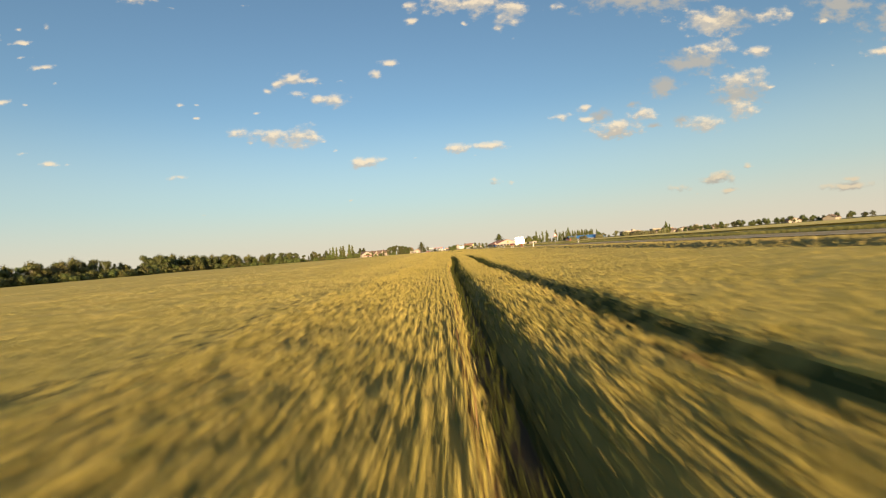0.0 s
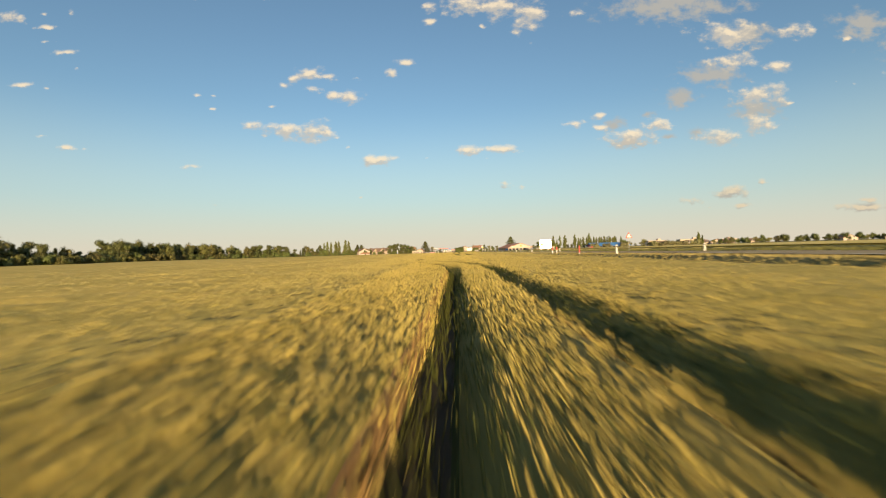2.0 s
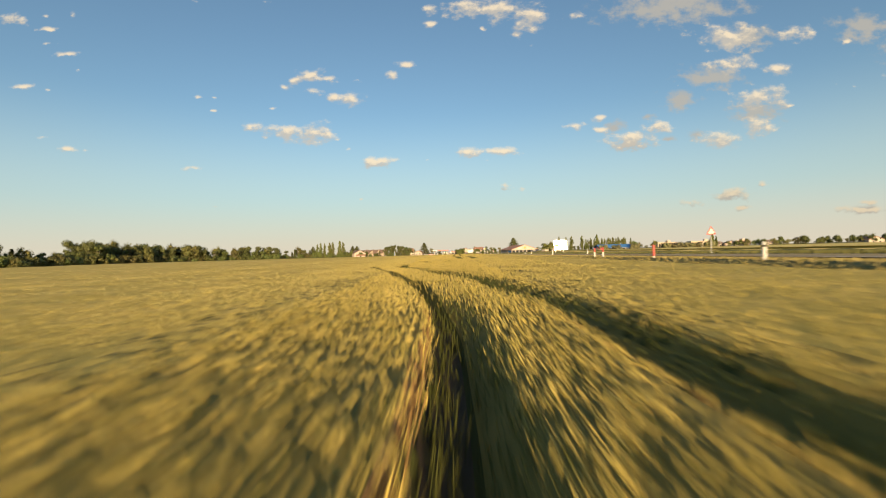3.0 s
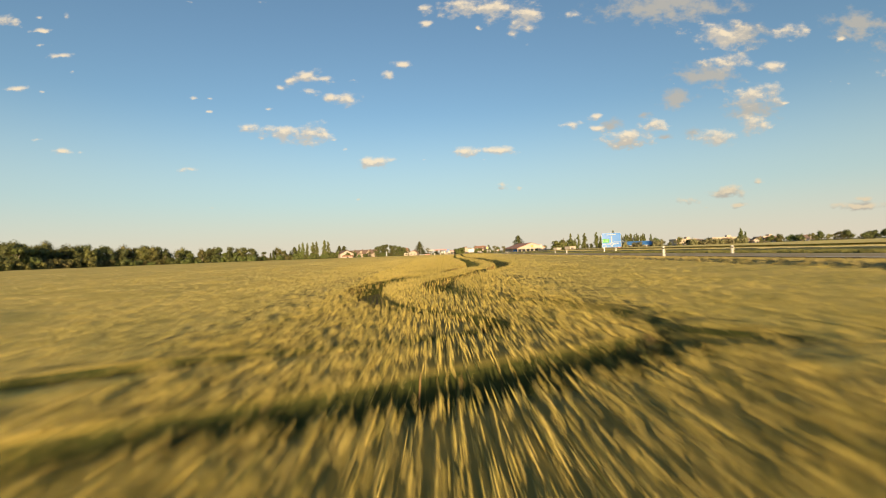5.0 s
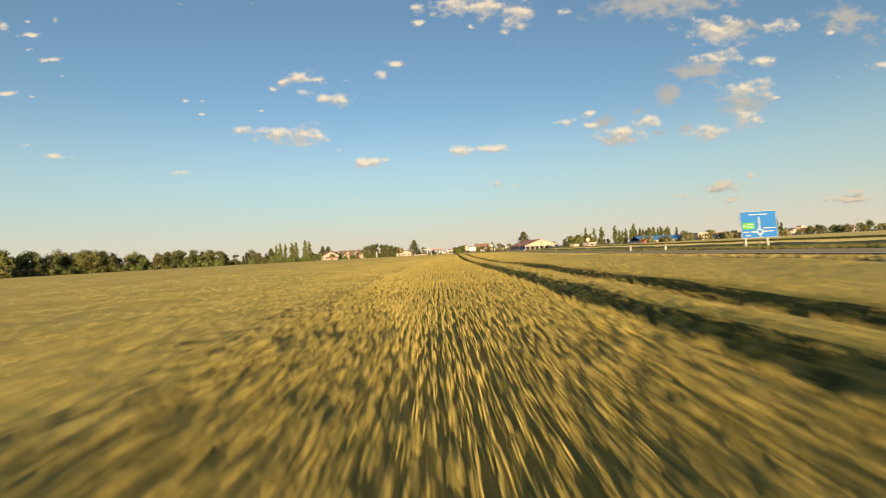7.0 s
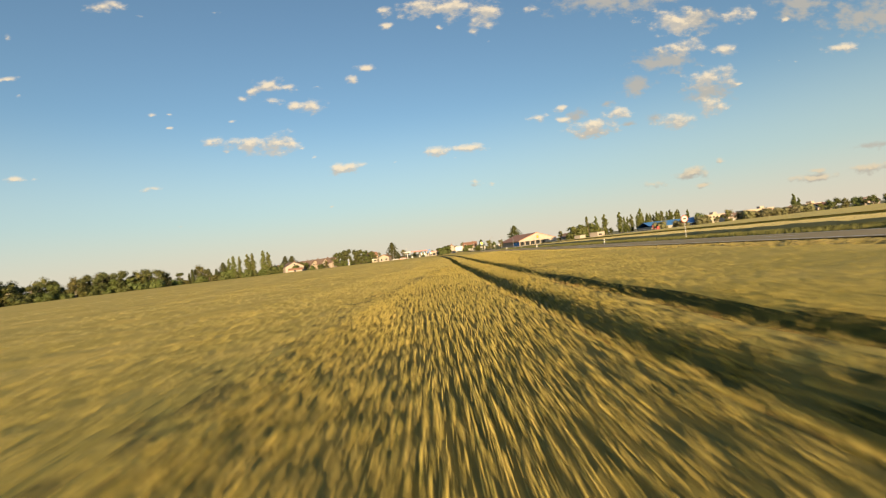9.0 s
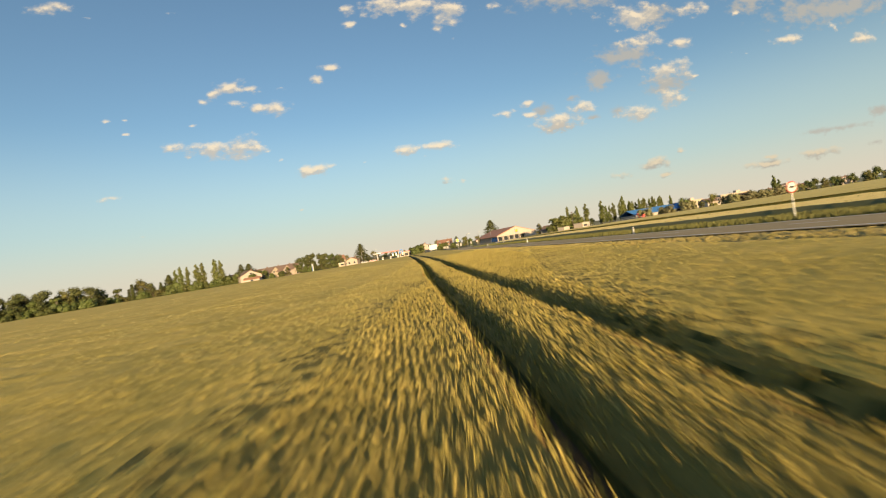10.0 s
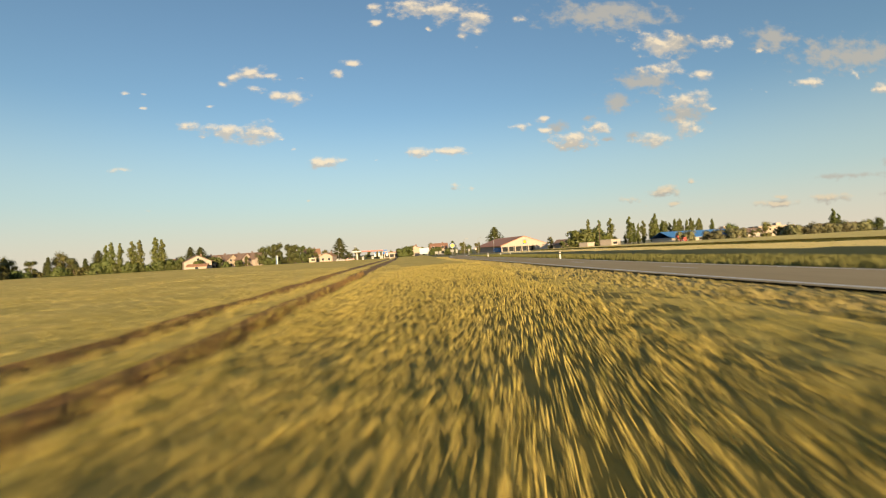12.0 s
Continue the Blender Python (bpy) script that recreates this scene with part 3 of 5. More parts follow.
def track_stems():
    """Upright stems that line the walls of the wheel tracks."""
    y = rng.uniform(-60, 232, 38000)
    y = y[(y < 22) | (y > 84) | (rng.uniform(0, 1, len(y)) < 0.2)]
    n = len(y)
    pick = rng.integers(0, 2, n)
    edge = np.array([-GAUGE - GROOVE, GAUGE - GROOVE, -GAUGE + GROOVE, GAUGE + GROOVE])[pick] + rng.normal(0, 0.025, n)
    x = track_place(edge, y)
    g = land(x, y)
    h = rng.uniform(0.3, 0.62, n) * np.where(pick > 1, 0.5, 1.0)
    a = rng.uniform(0, np.pi, n)
    w = rng.uniform(0.004, 0.010, n)
    dx, dy = np.cos(a) * w, np.sin(a) * w
    bx, by = rng.normal(0, 0.05, n), rng.normal(0, 0.06, n)
    verts = np.stack([np.stack([x - dx, y - dy, g], 1), np.stack([x + dx, y + dy, g], 1),
                      np.stack([x + bx + dx, y + by + dy, g + h], 1), np.stack([x + bx - dx, y + by - dy, g + h], 1)], 1).reshape(-1, 3)
    return tagged(raw_mesh("wheat_stems", verts, np.arange(4 * n).reshape(-1, 4), STRAW, 4),
                  "brown and green wheat stems lining the wheel tracks", "wheat", kind="stuff")


wheat_canopy()
wheat_ears("wheat_ears", *scatter(-52, 232, 0.0, 3.5, 165, 0.15), 1.3, "ripening golden green wheat ears")
wheat_ears("wheat_ears_beside", *scatter(-52, 240, 3.5, 10.0, 62), 1.5, "ripening golden wheat ears further into the field")
wheat_ears("wheat_ears_beyond", *scatter(-52, 250, 10.0, 26.0, 22), 1.8, "clumps of golden wheat ears across the field")
wheat_ears("wheat_ears_distant", *scatter(-40, 300, 26.0, 62.0, 4.2), 2.9, "distant clumps of golden wheat")
track_stems()
edge_y = rng.uniform(-55, 215, 6000)
edge_off = rng.choice([-GAUGE - GROOVE, GAUGE - GROOVE], 6000) + rng.uniform(0.02, 0.12, 6000)
wheat_ears("wheat_ears_hanging", track_place(edge_off, edge_y), edge_y, 1.32,
           "wheat ears hanging over the sides of the wheel tracks", -rng.uniform(0.0, 0.3, 6000), True)
# Extra ears on the banks, most of them with shade in their colour
bank_y = rng.uniform(-55, 215, 52000)
bank_off = rng.choice([-GAUGE, GAUGE], 52000) + GROOVE + 1.25 * rng.uniform(0.0, 1.0, 52000)
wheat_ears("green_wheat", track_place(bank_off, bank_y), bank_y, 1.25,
           "green wheat leaning over the wheel tracks, shade put into its colour")


def far_field(name, x_near, x_far, y0, y1, tall, mat, label):
    """A block of standing crop beyond the road, with a ragged top and upright sides."""
    xs0 = np.concatenate([[0, 0.001], np.geomspace(0.002 if tall > 0.8 else 0.13, 1, 40)])
    ys = np.arange(y0, y1 + 1, 2.0)
    near = x_near(ys)[:, None]
    gx = near + (x_far - near) * xs0[None]
    gy = np.repeat(ys[:, None], len(xs0), 1)
    z = land(gx, gy) + tall + rng.normal(0, 1, gx.shape) * np.clip(0.03 * np.gradient(gx, axis=1), 0.004, 0.05)
    z[:, 0] = land(gx[:, 0], gy[:, 0]) - 0.02
    gx[:, 1] = gx[:, 0] + (rng.uniform(0.9, 1.6, len(ys)) if tall < 0.8 else rng.uniform(0.5, 1.3, len(ys)))
    z[0], z[-1], z[:, -1] = land(gx[0], gy[0]), land(gx[-1], gy[-1]), land(gx[:, -1], gy[:, -1])
    nx, ny = gx.shape[1], gx.shape[0]
    i = (np.arange(ny - 1)[:, None] * nx + np.arange(nx - 1)[None]).ravel()
    ob = raw_mesh(name, np.stack([gx, gy, z], -1).reshape(-1, 3), np.stack([i, i + 1, i + nx + 1, i + nx], 1), mat, 4)
    ob.data.materials.append(GRASS_DEEP)
    face_kind = np.zeros((ny - 1, nx - 1), np.int32)
    face_kind[:, 0] = 0 if tall > 0.8 else 1
    ob.data.polygons.foreach_set("material_index", face_kind.ravel())
    return tagged(ob, label, "crop field", kind="stuff")


far_field("barley_field", lambda y: road_x(y) + 12.2, 57.0, -150, 334, 0.64, FARCROP, "pale golden cereal field beyond the road")
far_field("tall_crop_field", lambda y: 58.0 + 0 * y, 262.0, -150, 338, 0.95, TALLCROP, "taller olive gold crop with a dark edge")


def beyond_road(x0, x1, y0, y1, n):
    y = rng.uniform(y0, y1, n)
    first = np.maximum(x0, road_x(y) + 13.6)
    return first + (x1 - first) * rng.uniform(0, 1, n), y


wheat_ears("barley_ears", *beyond_road(38.2, 57, -60, 330, 24000), 3.6, "pale golden ears of the field beyond the road", 0.03, True)
wheat_ears("tall_crop_ears", *beyond_road(58.4, 105, -20, 336, 16000), 4.4, "olive gold tops of the taller crop", 0.3, True)


def grass_tufts(name, offsets, y0, y1, n, tall, label, mat):
    """Blades of verge grass along the road."""
    y = rng.uniform(y0, y1, n)
    off = rng.uniform(offsets[0], offsets[1], n)
    x = road_x(y) + off
    g = land(x, y) - 0.02
    h = tall * rng.uniform(0.5, 1.2, n) * (0.9 + 0.14 * np.sin(y * 0.35 + off))
    a = rng.uniform(0, np.pi, n)
    w = rng.uniform(0.03, 0.09, n)
    dx, dy = np.cos(a) * w, np.sin(a) * w
    bx, by = rng.normal(0, 0.12, n) * h, rng.normal(0, 0.15, n) * h
    verts = np.stack([np.stack([x - dx, y - dy, g], 1), np.stack([x + dx, y + dy, g], 1), np.stack([x + bx, y + by, g + h], 1)], 1)
    return tagged(raw_mesh(name, verts.reshape(-1, 3), np.arange(3 * n).reshape(-1, 3), mat), label, "grass", kind="stuff")


grass_tufts("verge_grass", (-8.2, -5.2), -60, 330, 30000, 0.15, "green grass on the slope beside the wheat", GRASS)
grass_tufts("verge_grass", (-5.4, -3.7), -60, 330, 22000, 0.08, "short dry grass along the road's edge", GRASS)
grass_tufts("verge_grass", (3.0, 12.9), -60, 330, 100000, 0.36, "tall green grass on the bank beyond the road", GRASS_DEEP)


def track_weeds():
    """Short blades and trodden straw on the floor of the wheel tracks, coloured as if shaded."""
    n = 26000
    y = rng.uniform(-55, 232, n)
    off = rng.choice([-GAUGE, GAUGE], n) + rng.normal(0, GROOVE * 0.55, n)
    x = track_place(off, y)
    g = land(x, y)
    h = rng.uniform(0.10, 0.42, n)
    a, w = rng.uniform(0, np.pi, n), rng.uniform(0.008, 0.022, n)
    dx, dy = np.cos(a) * w, np.sin(a) * w
    bx, by = rng.normal(0, 0.08, n), rng.normal(0, 0.10, n)
    verts = np.stack([np.stack([x - dx, y - dy, g], 1), np.stack([x + dx, y + dy, g], 1), np.stack([x + bx, y + by, g + h], 1)], 1)
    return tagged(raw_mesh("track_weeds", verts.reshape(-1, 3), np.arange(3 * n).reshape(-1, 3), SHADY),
                  "short weeds and trodden straw in the wheel tracks, in a shaded colour", "weeds", kind="stuff")


track_weeds()

# ---------------------------------------------------------------- plants
def leaf_cards(bm, spots, size, spread, chance, flat=0.0):
    """Many small bent leaves round the given spots (place, radius)."""
    for place, radius, count in spots:
        for _ in range(count):
            v = Vector((chance.gauss(0, 1), chance.gauss(0, 1), chance.gauss(0, 1) * (1 - flat)))
            v = v.normalized() * radius * chance.uniform(0.45, 1.0) ** 0.6
            p = Vector(place) + v
            s = size * chance.uniform(0.6, 1.5)
            out = (v.normalized() + Vector((chance.uniform(-spread, spread), chance.uniform(-spread, spread), chance.uniform(-spread, spread) + 0.2))).normalized()
            a = out.orthogonal().normalized()
            a.rotate(Matrix.Rotation(chance.uniform(0, 6.28), 3, out))
            b = out.cross(a)
            bm.faces.new([bm.verts.new(p + a * s), bm.verts.new(p + b * s * 0.9 + out * s * 0.2), bm.verts.new(p - a * s * 0.8 - b * s * 0.5)])


def clumps(bm, spots, share, chance):
    """Uneven masses of inner leaves, so that a crown is not seen through everywhere."""
    for place, radius, _ in spots:
        made = bmesh.ops.create_icosphere(bm, subdivisions=1, radius=radius * share, matrix=Matrix.Translation(place))
        for v in made["verts"]:
            v.co += (v.co - Vector(place)) * chance.uniform(-0.35, 0.3)


def broadleaf(seed, tall, wide, leaf, bark, label, leaves=900, low=0.18):
    chance = random.Random(seed)
    tree = new("tree")
    tagged(tree, label, "tree")
    trunk = B()
    lean = Vector((chance.uniform(-0.06, 0.06), chance.uniform(-0.06, 0.06), 0)) * tall
    fork = lean * 0.5 + Vector((0, 0, tall * 0.35))
    rod(trunk, (0, 0, -0.1), fork, tall * 0.028, tall * 0.018, 7)
    rod(trunk, fork, lean + Vector((0, 0, tall * 0.8)), tall * 0.018, tall * 0.005, 6)
    spots = []
    for k in range(11):
        a = k * 2.4 + chance.uniform(-0.5, 0.5)
        h = chance.uniform(low, 0.92)
        reach = wide * chance.uniform(0.45, 1.0) * math.sqrt(max(0.12, 1 - ((h - 0.48) / 0.52) ** 2))
        end = Vector((math.cos(a) * reach * 0.75, math.sin(a) * reach * 0.75, tall * h)) + lean * h
        rod(trunk, fork * chance.uniform(0.7, 1.1), end, tall * 0.009, tall * 0.003, 5)
        spots.append((end, wide * chance.uniform(0.28, 0.5), leaves // 13))
    spots.append((lean + Vector((0, 0, tall * 0.8)), wide * 0.42, leaves // 13))
    spots.append((fork + Vector((0, 0, tall * 0.15)), wide * 0.5, leaves // 13))
    crown = B()
    leaf_cards(crown, [(p, r, int(c * 1.75)) for p, r, c in spots], tall * 0.026, 0.7, chance)
    clumps(crown, spots, 0.56, chance)
    part("trunk", trunk, bark, tree)
    part("crown", crown, leaf, tree)
    return tree


def poplar(seed, tall, label):
    """A narrow Lombardy poplar, its outline notched."""
    chance = random.Random(seed)
    tree = new("poplar")
    tagged(tree, label, "tree")
    trunk, crown = B(), B()
    rod(trunk, (0, 0, -0.1), (0, 0, tall * 0.5), tall * 0.02, tall * 0.012, 7)
    rod(trunk, (0, 0, tall * 0.5), (0.1, 0, tall * 0.95), tall * 0.012, tall * 0.003, 6)
    spots = []
    for k in range(26):
        h = 0.08 + 0.9 * k / 25
        r = tall * 0.074 * (0.45 + 1.1 * math.sin(min(1.0, h * 1.05) * math.pi) ** 0.7) * chance.uniform(0.6, 1.15)
        a = chance.uniform(0, 6.28)
        end = Vector((math.cos(a) * r * 0.55, math.sin(a) * r * 0.55, tall * h))
        rod(trunk, (0, 0, tall * max(0.05, h - 0.12)), end, tall * 0.004, tall * 0.0015, 4)
        spots.append((end, r * 0.85, 80))
    leaf_cards(crown, spots, tall * 0.021, 0.6, chance)
    clumps(crown, spots[:-2], 0.45, chance)
    for v in crown.verts:
        v.co.z = tall * 0.03 + v.co.z * 0.985
    part("trunk", trunk, BARK, tree)
    part("crown", crown, POPLAR_LEAF, tree)
    return tree


def conifer(seed, tall, wide, label, name="fir"):
    chance = random.Random(seed)
    tree = new(name)
    tagged(tree, label, "tree")
    trunk, crown = B(), B()
    rod(trunk, (0, 0, -0.1), (0, 0, tall * 0.97), tall * 0.022, tall * 0.003, 7)
    for k in range(15):
        h = 0.07 + 0.9 * (k / 14) ** 0.9
        reach = wide * (1.02 - h) ** 0.85
        for j in range(9):
            a = j * 0.698 + k * 0.4 + chance.uniform(-0.25, 0.25)
            r = reach * chance.uniform(0.7, 1.12)
            end = Vector((math.cos(a) * r, math.sin(a) * r, tall * h - r * 0.22))
            rod(trunk, (0, 0, tall * h), end, tall * 0.004, tall * 0.001, 3)
            for q in range(7):
                f = 0.25 + 0.8 * q / 6
                p = Vector((0, 0, tall * h)).lerp(end, min(f, 1.0)) + Vector((chance.gauss(0, .12), chance.gauss(0, .12), chance.gauss(0, .08)))
                s = tall * 0.042 * chance.uniform(0.7, 1.4)
                side = Vector((-math.sin(a), math.cos(a), chance.uniform(-0.3, 0.3))) * s
                along = Vector((math.cos(a), math.sin(a), -0.35)) * s * 1.3
                crown.faces.new([crown.verts.new(p + side), crown.verts.new(p + along), crown.verts.new(p - side), crown.verts.new(p - along * 0.6 + Vector((0, 0, s * 0.5)))])
    part("trunk", trunk, BARK, tree)
    part("crown", crown, NEEDLE, tree)
    return tree


def bush(seed, tall, wide, leaf, label):
    chance = random.Random(seed)
    shrub = new("bush")
    tagged(shrub, label, "bush")
    twigs, crown = B(), B()
    spots = []
    for k in range(9):
        a = k * 2.4
        r = wide * chance.uniform(0.2, 0.75)
        end = Vector((math.cos(a) * r, math.sin(a) * r, tall * chance.uniform(0.3, 0.8)))
        rod(twigs, (0, 0, -0.05), end, 0.05, 0.015, 4)
        spots.append((end, wide * chance.uniform(0.25, 0.45), 100))
        spots.append((Vector((end.x, end.y, end.z * 0.45)), wide * 0.35, 60))
    leaf_cards(crown, spots, tall * 0.06, 0.7, chance)
    clumps(crown, spots[::2], 0.68, chance)
    for v in crown.verts:
        v.co.z = max(v.co.z, 0.02)
    part("twigs", twigs, BARK, shrub)
    part("foliage", crown, leaf, shrub)
    return shrub


def planted(kinds, spots, group, chance):
    """Places copies of the given plants: spots of x, y, height."""
    used = set()
    for x, y, h in spots:
        k = chance.randrange(len(kinds))
        ob, tall = kinds[k]
        m = Matrix.Translation((x, y, ground_z(x, y))) @ Matrix.Rotation(chance.uniform(0, 6.28), 4, "Z")
        s = h / tall
        m = m @ Matrix.Diagonal((s * chance.uniform(0.85, 1.15), s * chance.uniform(0.85, 1.15), s, 1))
        if k in used:
            made = copy_thing(ob, m)
        else:
            used.add(k)
            ob.matrix_world = m
            made = ob
        tagged(made, group=group)
    for k, (ob, tall) in enumerate(kinds):
        if k not in used:
            for o in (*ob.children, ob):
                bpy.data.objects.remove(o)


luck = random.Random(11)
# tree belt along the far edge of the wheat
belt_kinds = [(broadleaf(1, 10, 4.4, LEAF, BARK, "dense dark green broadleaf tree at the field's edge", 1500, 0.06), 10),
              (broadleaf(2, 10, 3.7, NEEDLE, BARK, "tall dark green broadleaf tree at the field's edge", 1300, 0.08), 10),
              (broadleaf(3, 10, 4.2, LEAF_DRY, BIRCH, "olive green tree with a pale trunk at the field's edge", 1000, 0.15), 10),
              (broadleaf(4, 10, 3.0, LEAF, BIRCH, "thin green tree with a pale trunk at the field's edge", 700, 0.2), 10),
              (conifer(5, 10, 2.4, "dark conifer among broadleaf trees at the field's edge", "conifer"), 10)]
belt = []
y = 60.0
while y < 372:
    depth = -188 + max(0.0, y - 300) ** 1.35 * 0.16
    gap = y < 200 and luck.random() < 0.28
    h = float(np.interp(y, [60, 190, 199, 203, 214, 218, 233, 237, 253, 258, 320, 330], [9.0, 9.6, 9.4, 5.0, 5.0, 6.6, 7.2, 11.0, 11.4, 10.2, 10.8, 9.2])) * luck.uniform(0.84, 1.14)
    h *= 0.6 if gap else 1.0
    belt.append((depth + luck.uniform(-3, 3), y, h))
    if luck.random() < 0.9 and not gap:
        belt.append((depth - luck.uniform(5, 11), y + luck.uniform(-3, 3), h * luck.uniform(0.9, 1.15)))
    y += luck.uniform(2.1, 3.4)
for k in range(17):
    belt.append((-176 + 3.9 * k + luck.uniform(-1.5, 1.5), 374 + 0.9 * k + luck.uniform(-2, 3), luck.uniform(6.0, 10.5)))
planted(belt_kinds, belt, "trees along the field's edge", luck)
under_kinds = [(bush(21, 3, 2.6, LEAF, "dark green hedge shrub under the trees"), 3), (bush(22, 3, 2.4, LEAF_DRY, "olive hedge shrub under the trees"), 3)]
planted(under_kinds, [(x + luck.uniform(2.5, 5.5), y, luck.uniform(2.8, 5.4)) for x, y, h in belt], "shrubs along the field's edge", luck)
planted([(bush(23, 3, 2.4, LEAF, "green shrub below the poplars"), 3)],
        [(-118 + 3.2 * k + luck.uniform(-1, 1), 388 + luck.uniform(-3, 3), luck.uniform(2.5, 5)) for k in range(12)], "shrubs below the poplars", luck)

# poplars either side of the town
poplar_kinds = [(poplar(31, 14, "tall narrow poplar with sunlit green leaves"), 14), (poplar(32, 14, "tall slim poplar with sunlit green leaves"), 14),
                (poplar(33, 14, "tall poplar with a notched crown"), 14)]
west = [(-111, 12.4), (-107.5, 13.6), (-104, 14.6), (-100, 13.4), (-97.3, 14.4), (-91.4, 15.3), (-88, 15.5)]
east = [(102, 13.5), (105.5, 9.5), (109, 14.3), (112.6, 13.5), (121.3, 13.8), (126.6, 10.8), (130, 11.6), (134.6, 16.0), (139.2, 10.8), (140.7, 10.7),
        (142.9, 11.9), (146.2, 11.5), (149.6, 11.8), (154.7, 11.3), (137, 10.9), (128, 11.4), (144.5, 11.6), (148, 11.2), (152, 11.0), (157.5, 11.4), (161, 11.8), (164, 10.8), (132.5, 11.2), (136, 12.2), (139.8, 11.4), (145.4, 11.0), (150.8, 11.3), (153.4, 11.8), (156, 11.0), (159.4, 11.6)]
planted(poplar_kinds, [(x, 389 + luck.uniform(-2, 2), h) for x, h in west] + [(x, 386 + luck.uniform(-3, 3), h) for x, h in east]
        + [(241.4, 393.6, 13.4), (243, 395, 11.5), (246, 395, 10.6)], "row of poplars", luck)

# trees among the houses
town_kinds = [(broadleaf(41, 8, 3.5, LEAF, BARK, "rounded green garden tree among houses", 1000, 0.04), 8),
              (broadleaf(42, 8, 3.2, LEAF_DRY, BARK, "olive green garden tree among houses", 900, 0.05), 8)]
planted(town_kinds, [(-70, 401, 5.2), (-63, 403, 4.6), (-58, 402, 5.0), (-74, 404, 8.6), (-69, 412, 8.0), (-28.5, 414, 8.2), (-24.5, 416, 6.8), (-37, 425, 6.5), (13, 424, 7.6), (16, 420, 7.4), (9, 430, 6.6),
                     (1, 436, 6.5), (20, 436, 5.5), (44, 398, 9.4), (51.5, 398, 8.6), (48, 404, 7.2), (92, 440, 6), (97, 420, 6.5), (100, 402, 6.2),
                     (94, 398, 6.0), (107, 399, 8.0), (116, 398, 8.6), (118.5, 396, 7.8), (124, 402, 7.5), (111, 402, 7.2), (130, 402, 8), (136, 403, 8.5), (-8, 424, 7.6), (-3, 428, 7.2), (4, 428, 6.6), (98, 398, 6.4), (103, 396, 6.0)], "garden trees", luck)
planted([(broadleaf(45, 8, 3.6, LEAF, BARK, "dark green tree behind the houses", 800, 0.05), 8), (broadleaf(46, 8, 3.2, LEAF_DRY, BARK, "olive tree behind the houses", 700, 0.05), 8)],
        [(-88 + 6.4 * k + luck.uniform(-2, 2), 446 + luck.uniform(-6, 10), luck.uniform(5.4, 8.2)) for k in range(31)], "trees behind the houses", luck)
planted([(broadleaf(43, 8, 4.2, LEAF, BARK, "broad dark green tree beyond the fields", 1100, 0.06), 8), (broadleaf(44, 8, 3.8, LEAF_DRY, BARK, "olive green tree beyond the fields", 900, 0.06), 8)],
        [(160, 368, 8.0), (166, 371, 6.6), (169, 366, 5.2), (177, 368, 9.6), (182, 366, 6.6), (190, 369, 5.0), (199, 370, 4.6), (207, 368, 5.4),
         (214, 371, 5.4), (233, 383, 7.4), (239, 386, 6.2), (250, 384, 6.6), (256, 384, 6.0), (262, 380, 5.8)]
        + [(266 + 4.4 * k + luck.uniform(-1.5, 1.5), 382 - 3.1 * k + luck.uniform(-4, 4), luck.uniform(5.6, 9.4)) for k in range(26)]
        + [(272 + 5.5 * k, 402 - 3.7 * k + luck.uniform(-4, 4), luck.uniform(6.0, 9.0)) for k in range(18)], "trees beyond the fields", luck)
planted([(bush(24, 3, 2.6, PALE_LEAF, "rounded silvery olive bush at the field's edge"), 3)],
        [(139, 352, 4.8), (130, 356, 3.2), (183, 361, 3.6), (190, 360, 3.2), (197, 361, 3.5), (203, 361, 3.0), (209, 362, 3.2), (222, 366, 3.4), (158, 362, 3.4)],
        "olive bushes", luck)
planted([(bush(25, 3, 2.2, LEAF, "clipped green bush beside the buildings"), 3)],
        [(14.5, 402, 4.6), (17, 403, 3.6), (-61, 400, 2.2), (-48, 402, 2.6), (-66, 399, 2.0), (-45, 403, 2.4), (30, 404, 2.6), (33, 405, 2.8), (37, 402, 2.2),
         (-85, 390, 2.6), (-72, 385, 2.8)], "bushes beside the buildings", luck)
planted([(bush(26, 3, 2.2, POPLAR_LEAF, "sunlit yellow green bush beside the huts"), 3)], [(88.5, 352, 5.0), (85.5, 356, 4.6), (91, 360, 5.2)], "bushes beside the huts", luck)
planted([(conifer(51, 11, 8.2, "dark green fir standing over the houses"), 11)],
        [(-18, 426, 12.4), (74, 457, 13.8), (-82.5, 402, 9.4), (-79, 404, 9.2), (-116, 393, 9.6), (40, 405, 6.2), (-33, 420, 6.0)], "firs", luck)
planted([(broadleaf(52, 10, 4.4, NEEDLE, BARK, "broad dark pine beside the terraced houses", 1500, 0.08), 10)],
        [(-52, 408, 8.8), (-48.5, 412, 11.2), (-45, 409, 11.6), (-41.5, 413, 11.0), (-38, 411, 10.4), (-34.5, 412, 9.6), (-31, 413, 8.6), (-54.5, 411, 7.4)], "pines", luck)


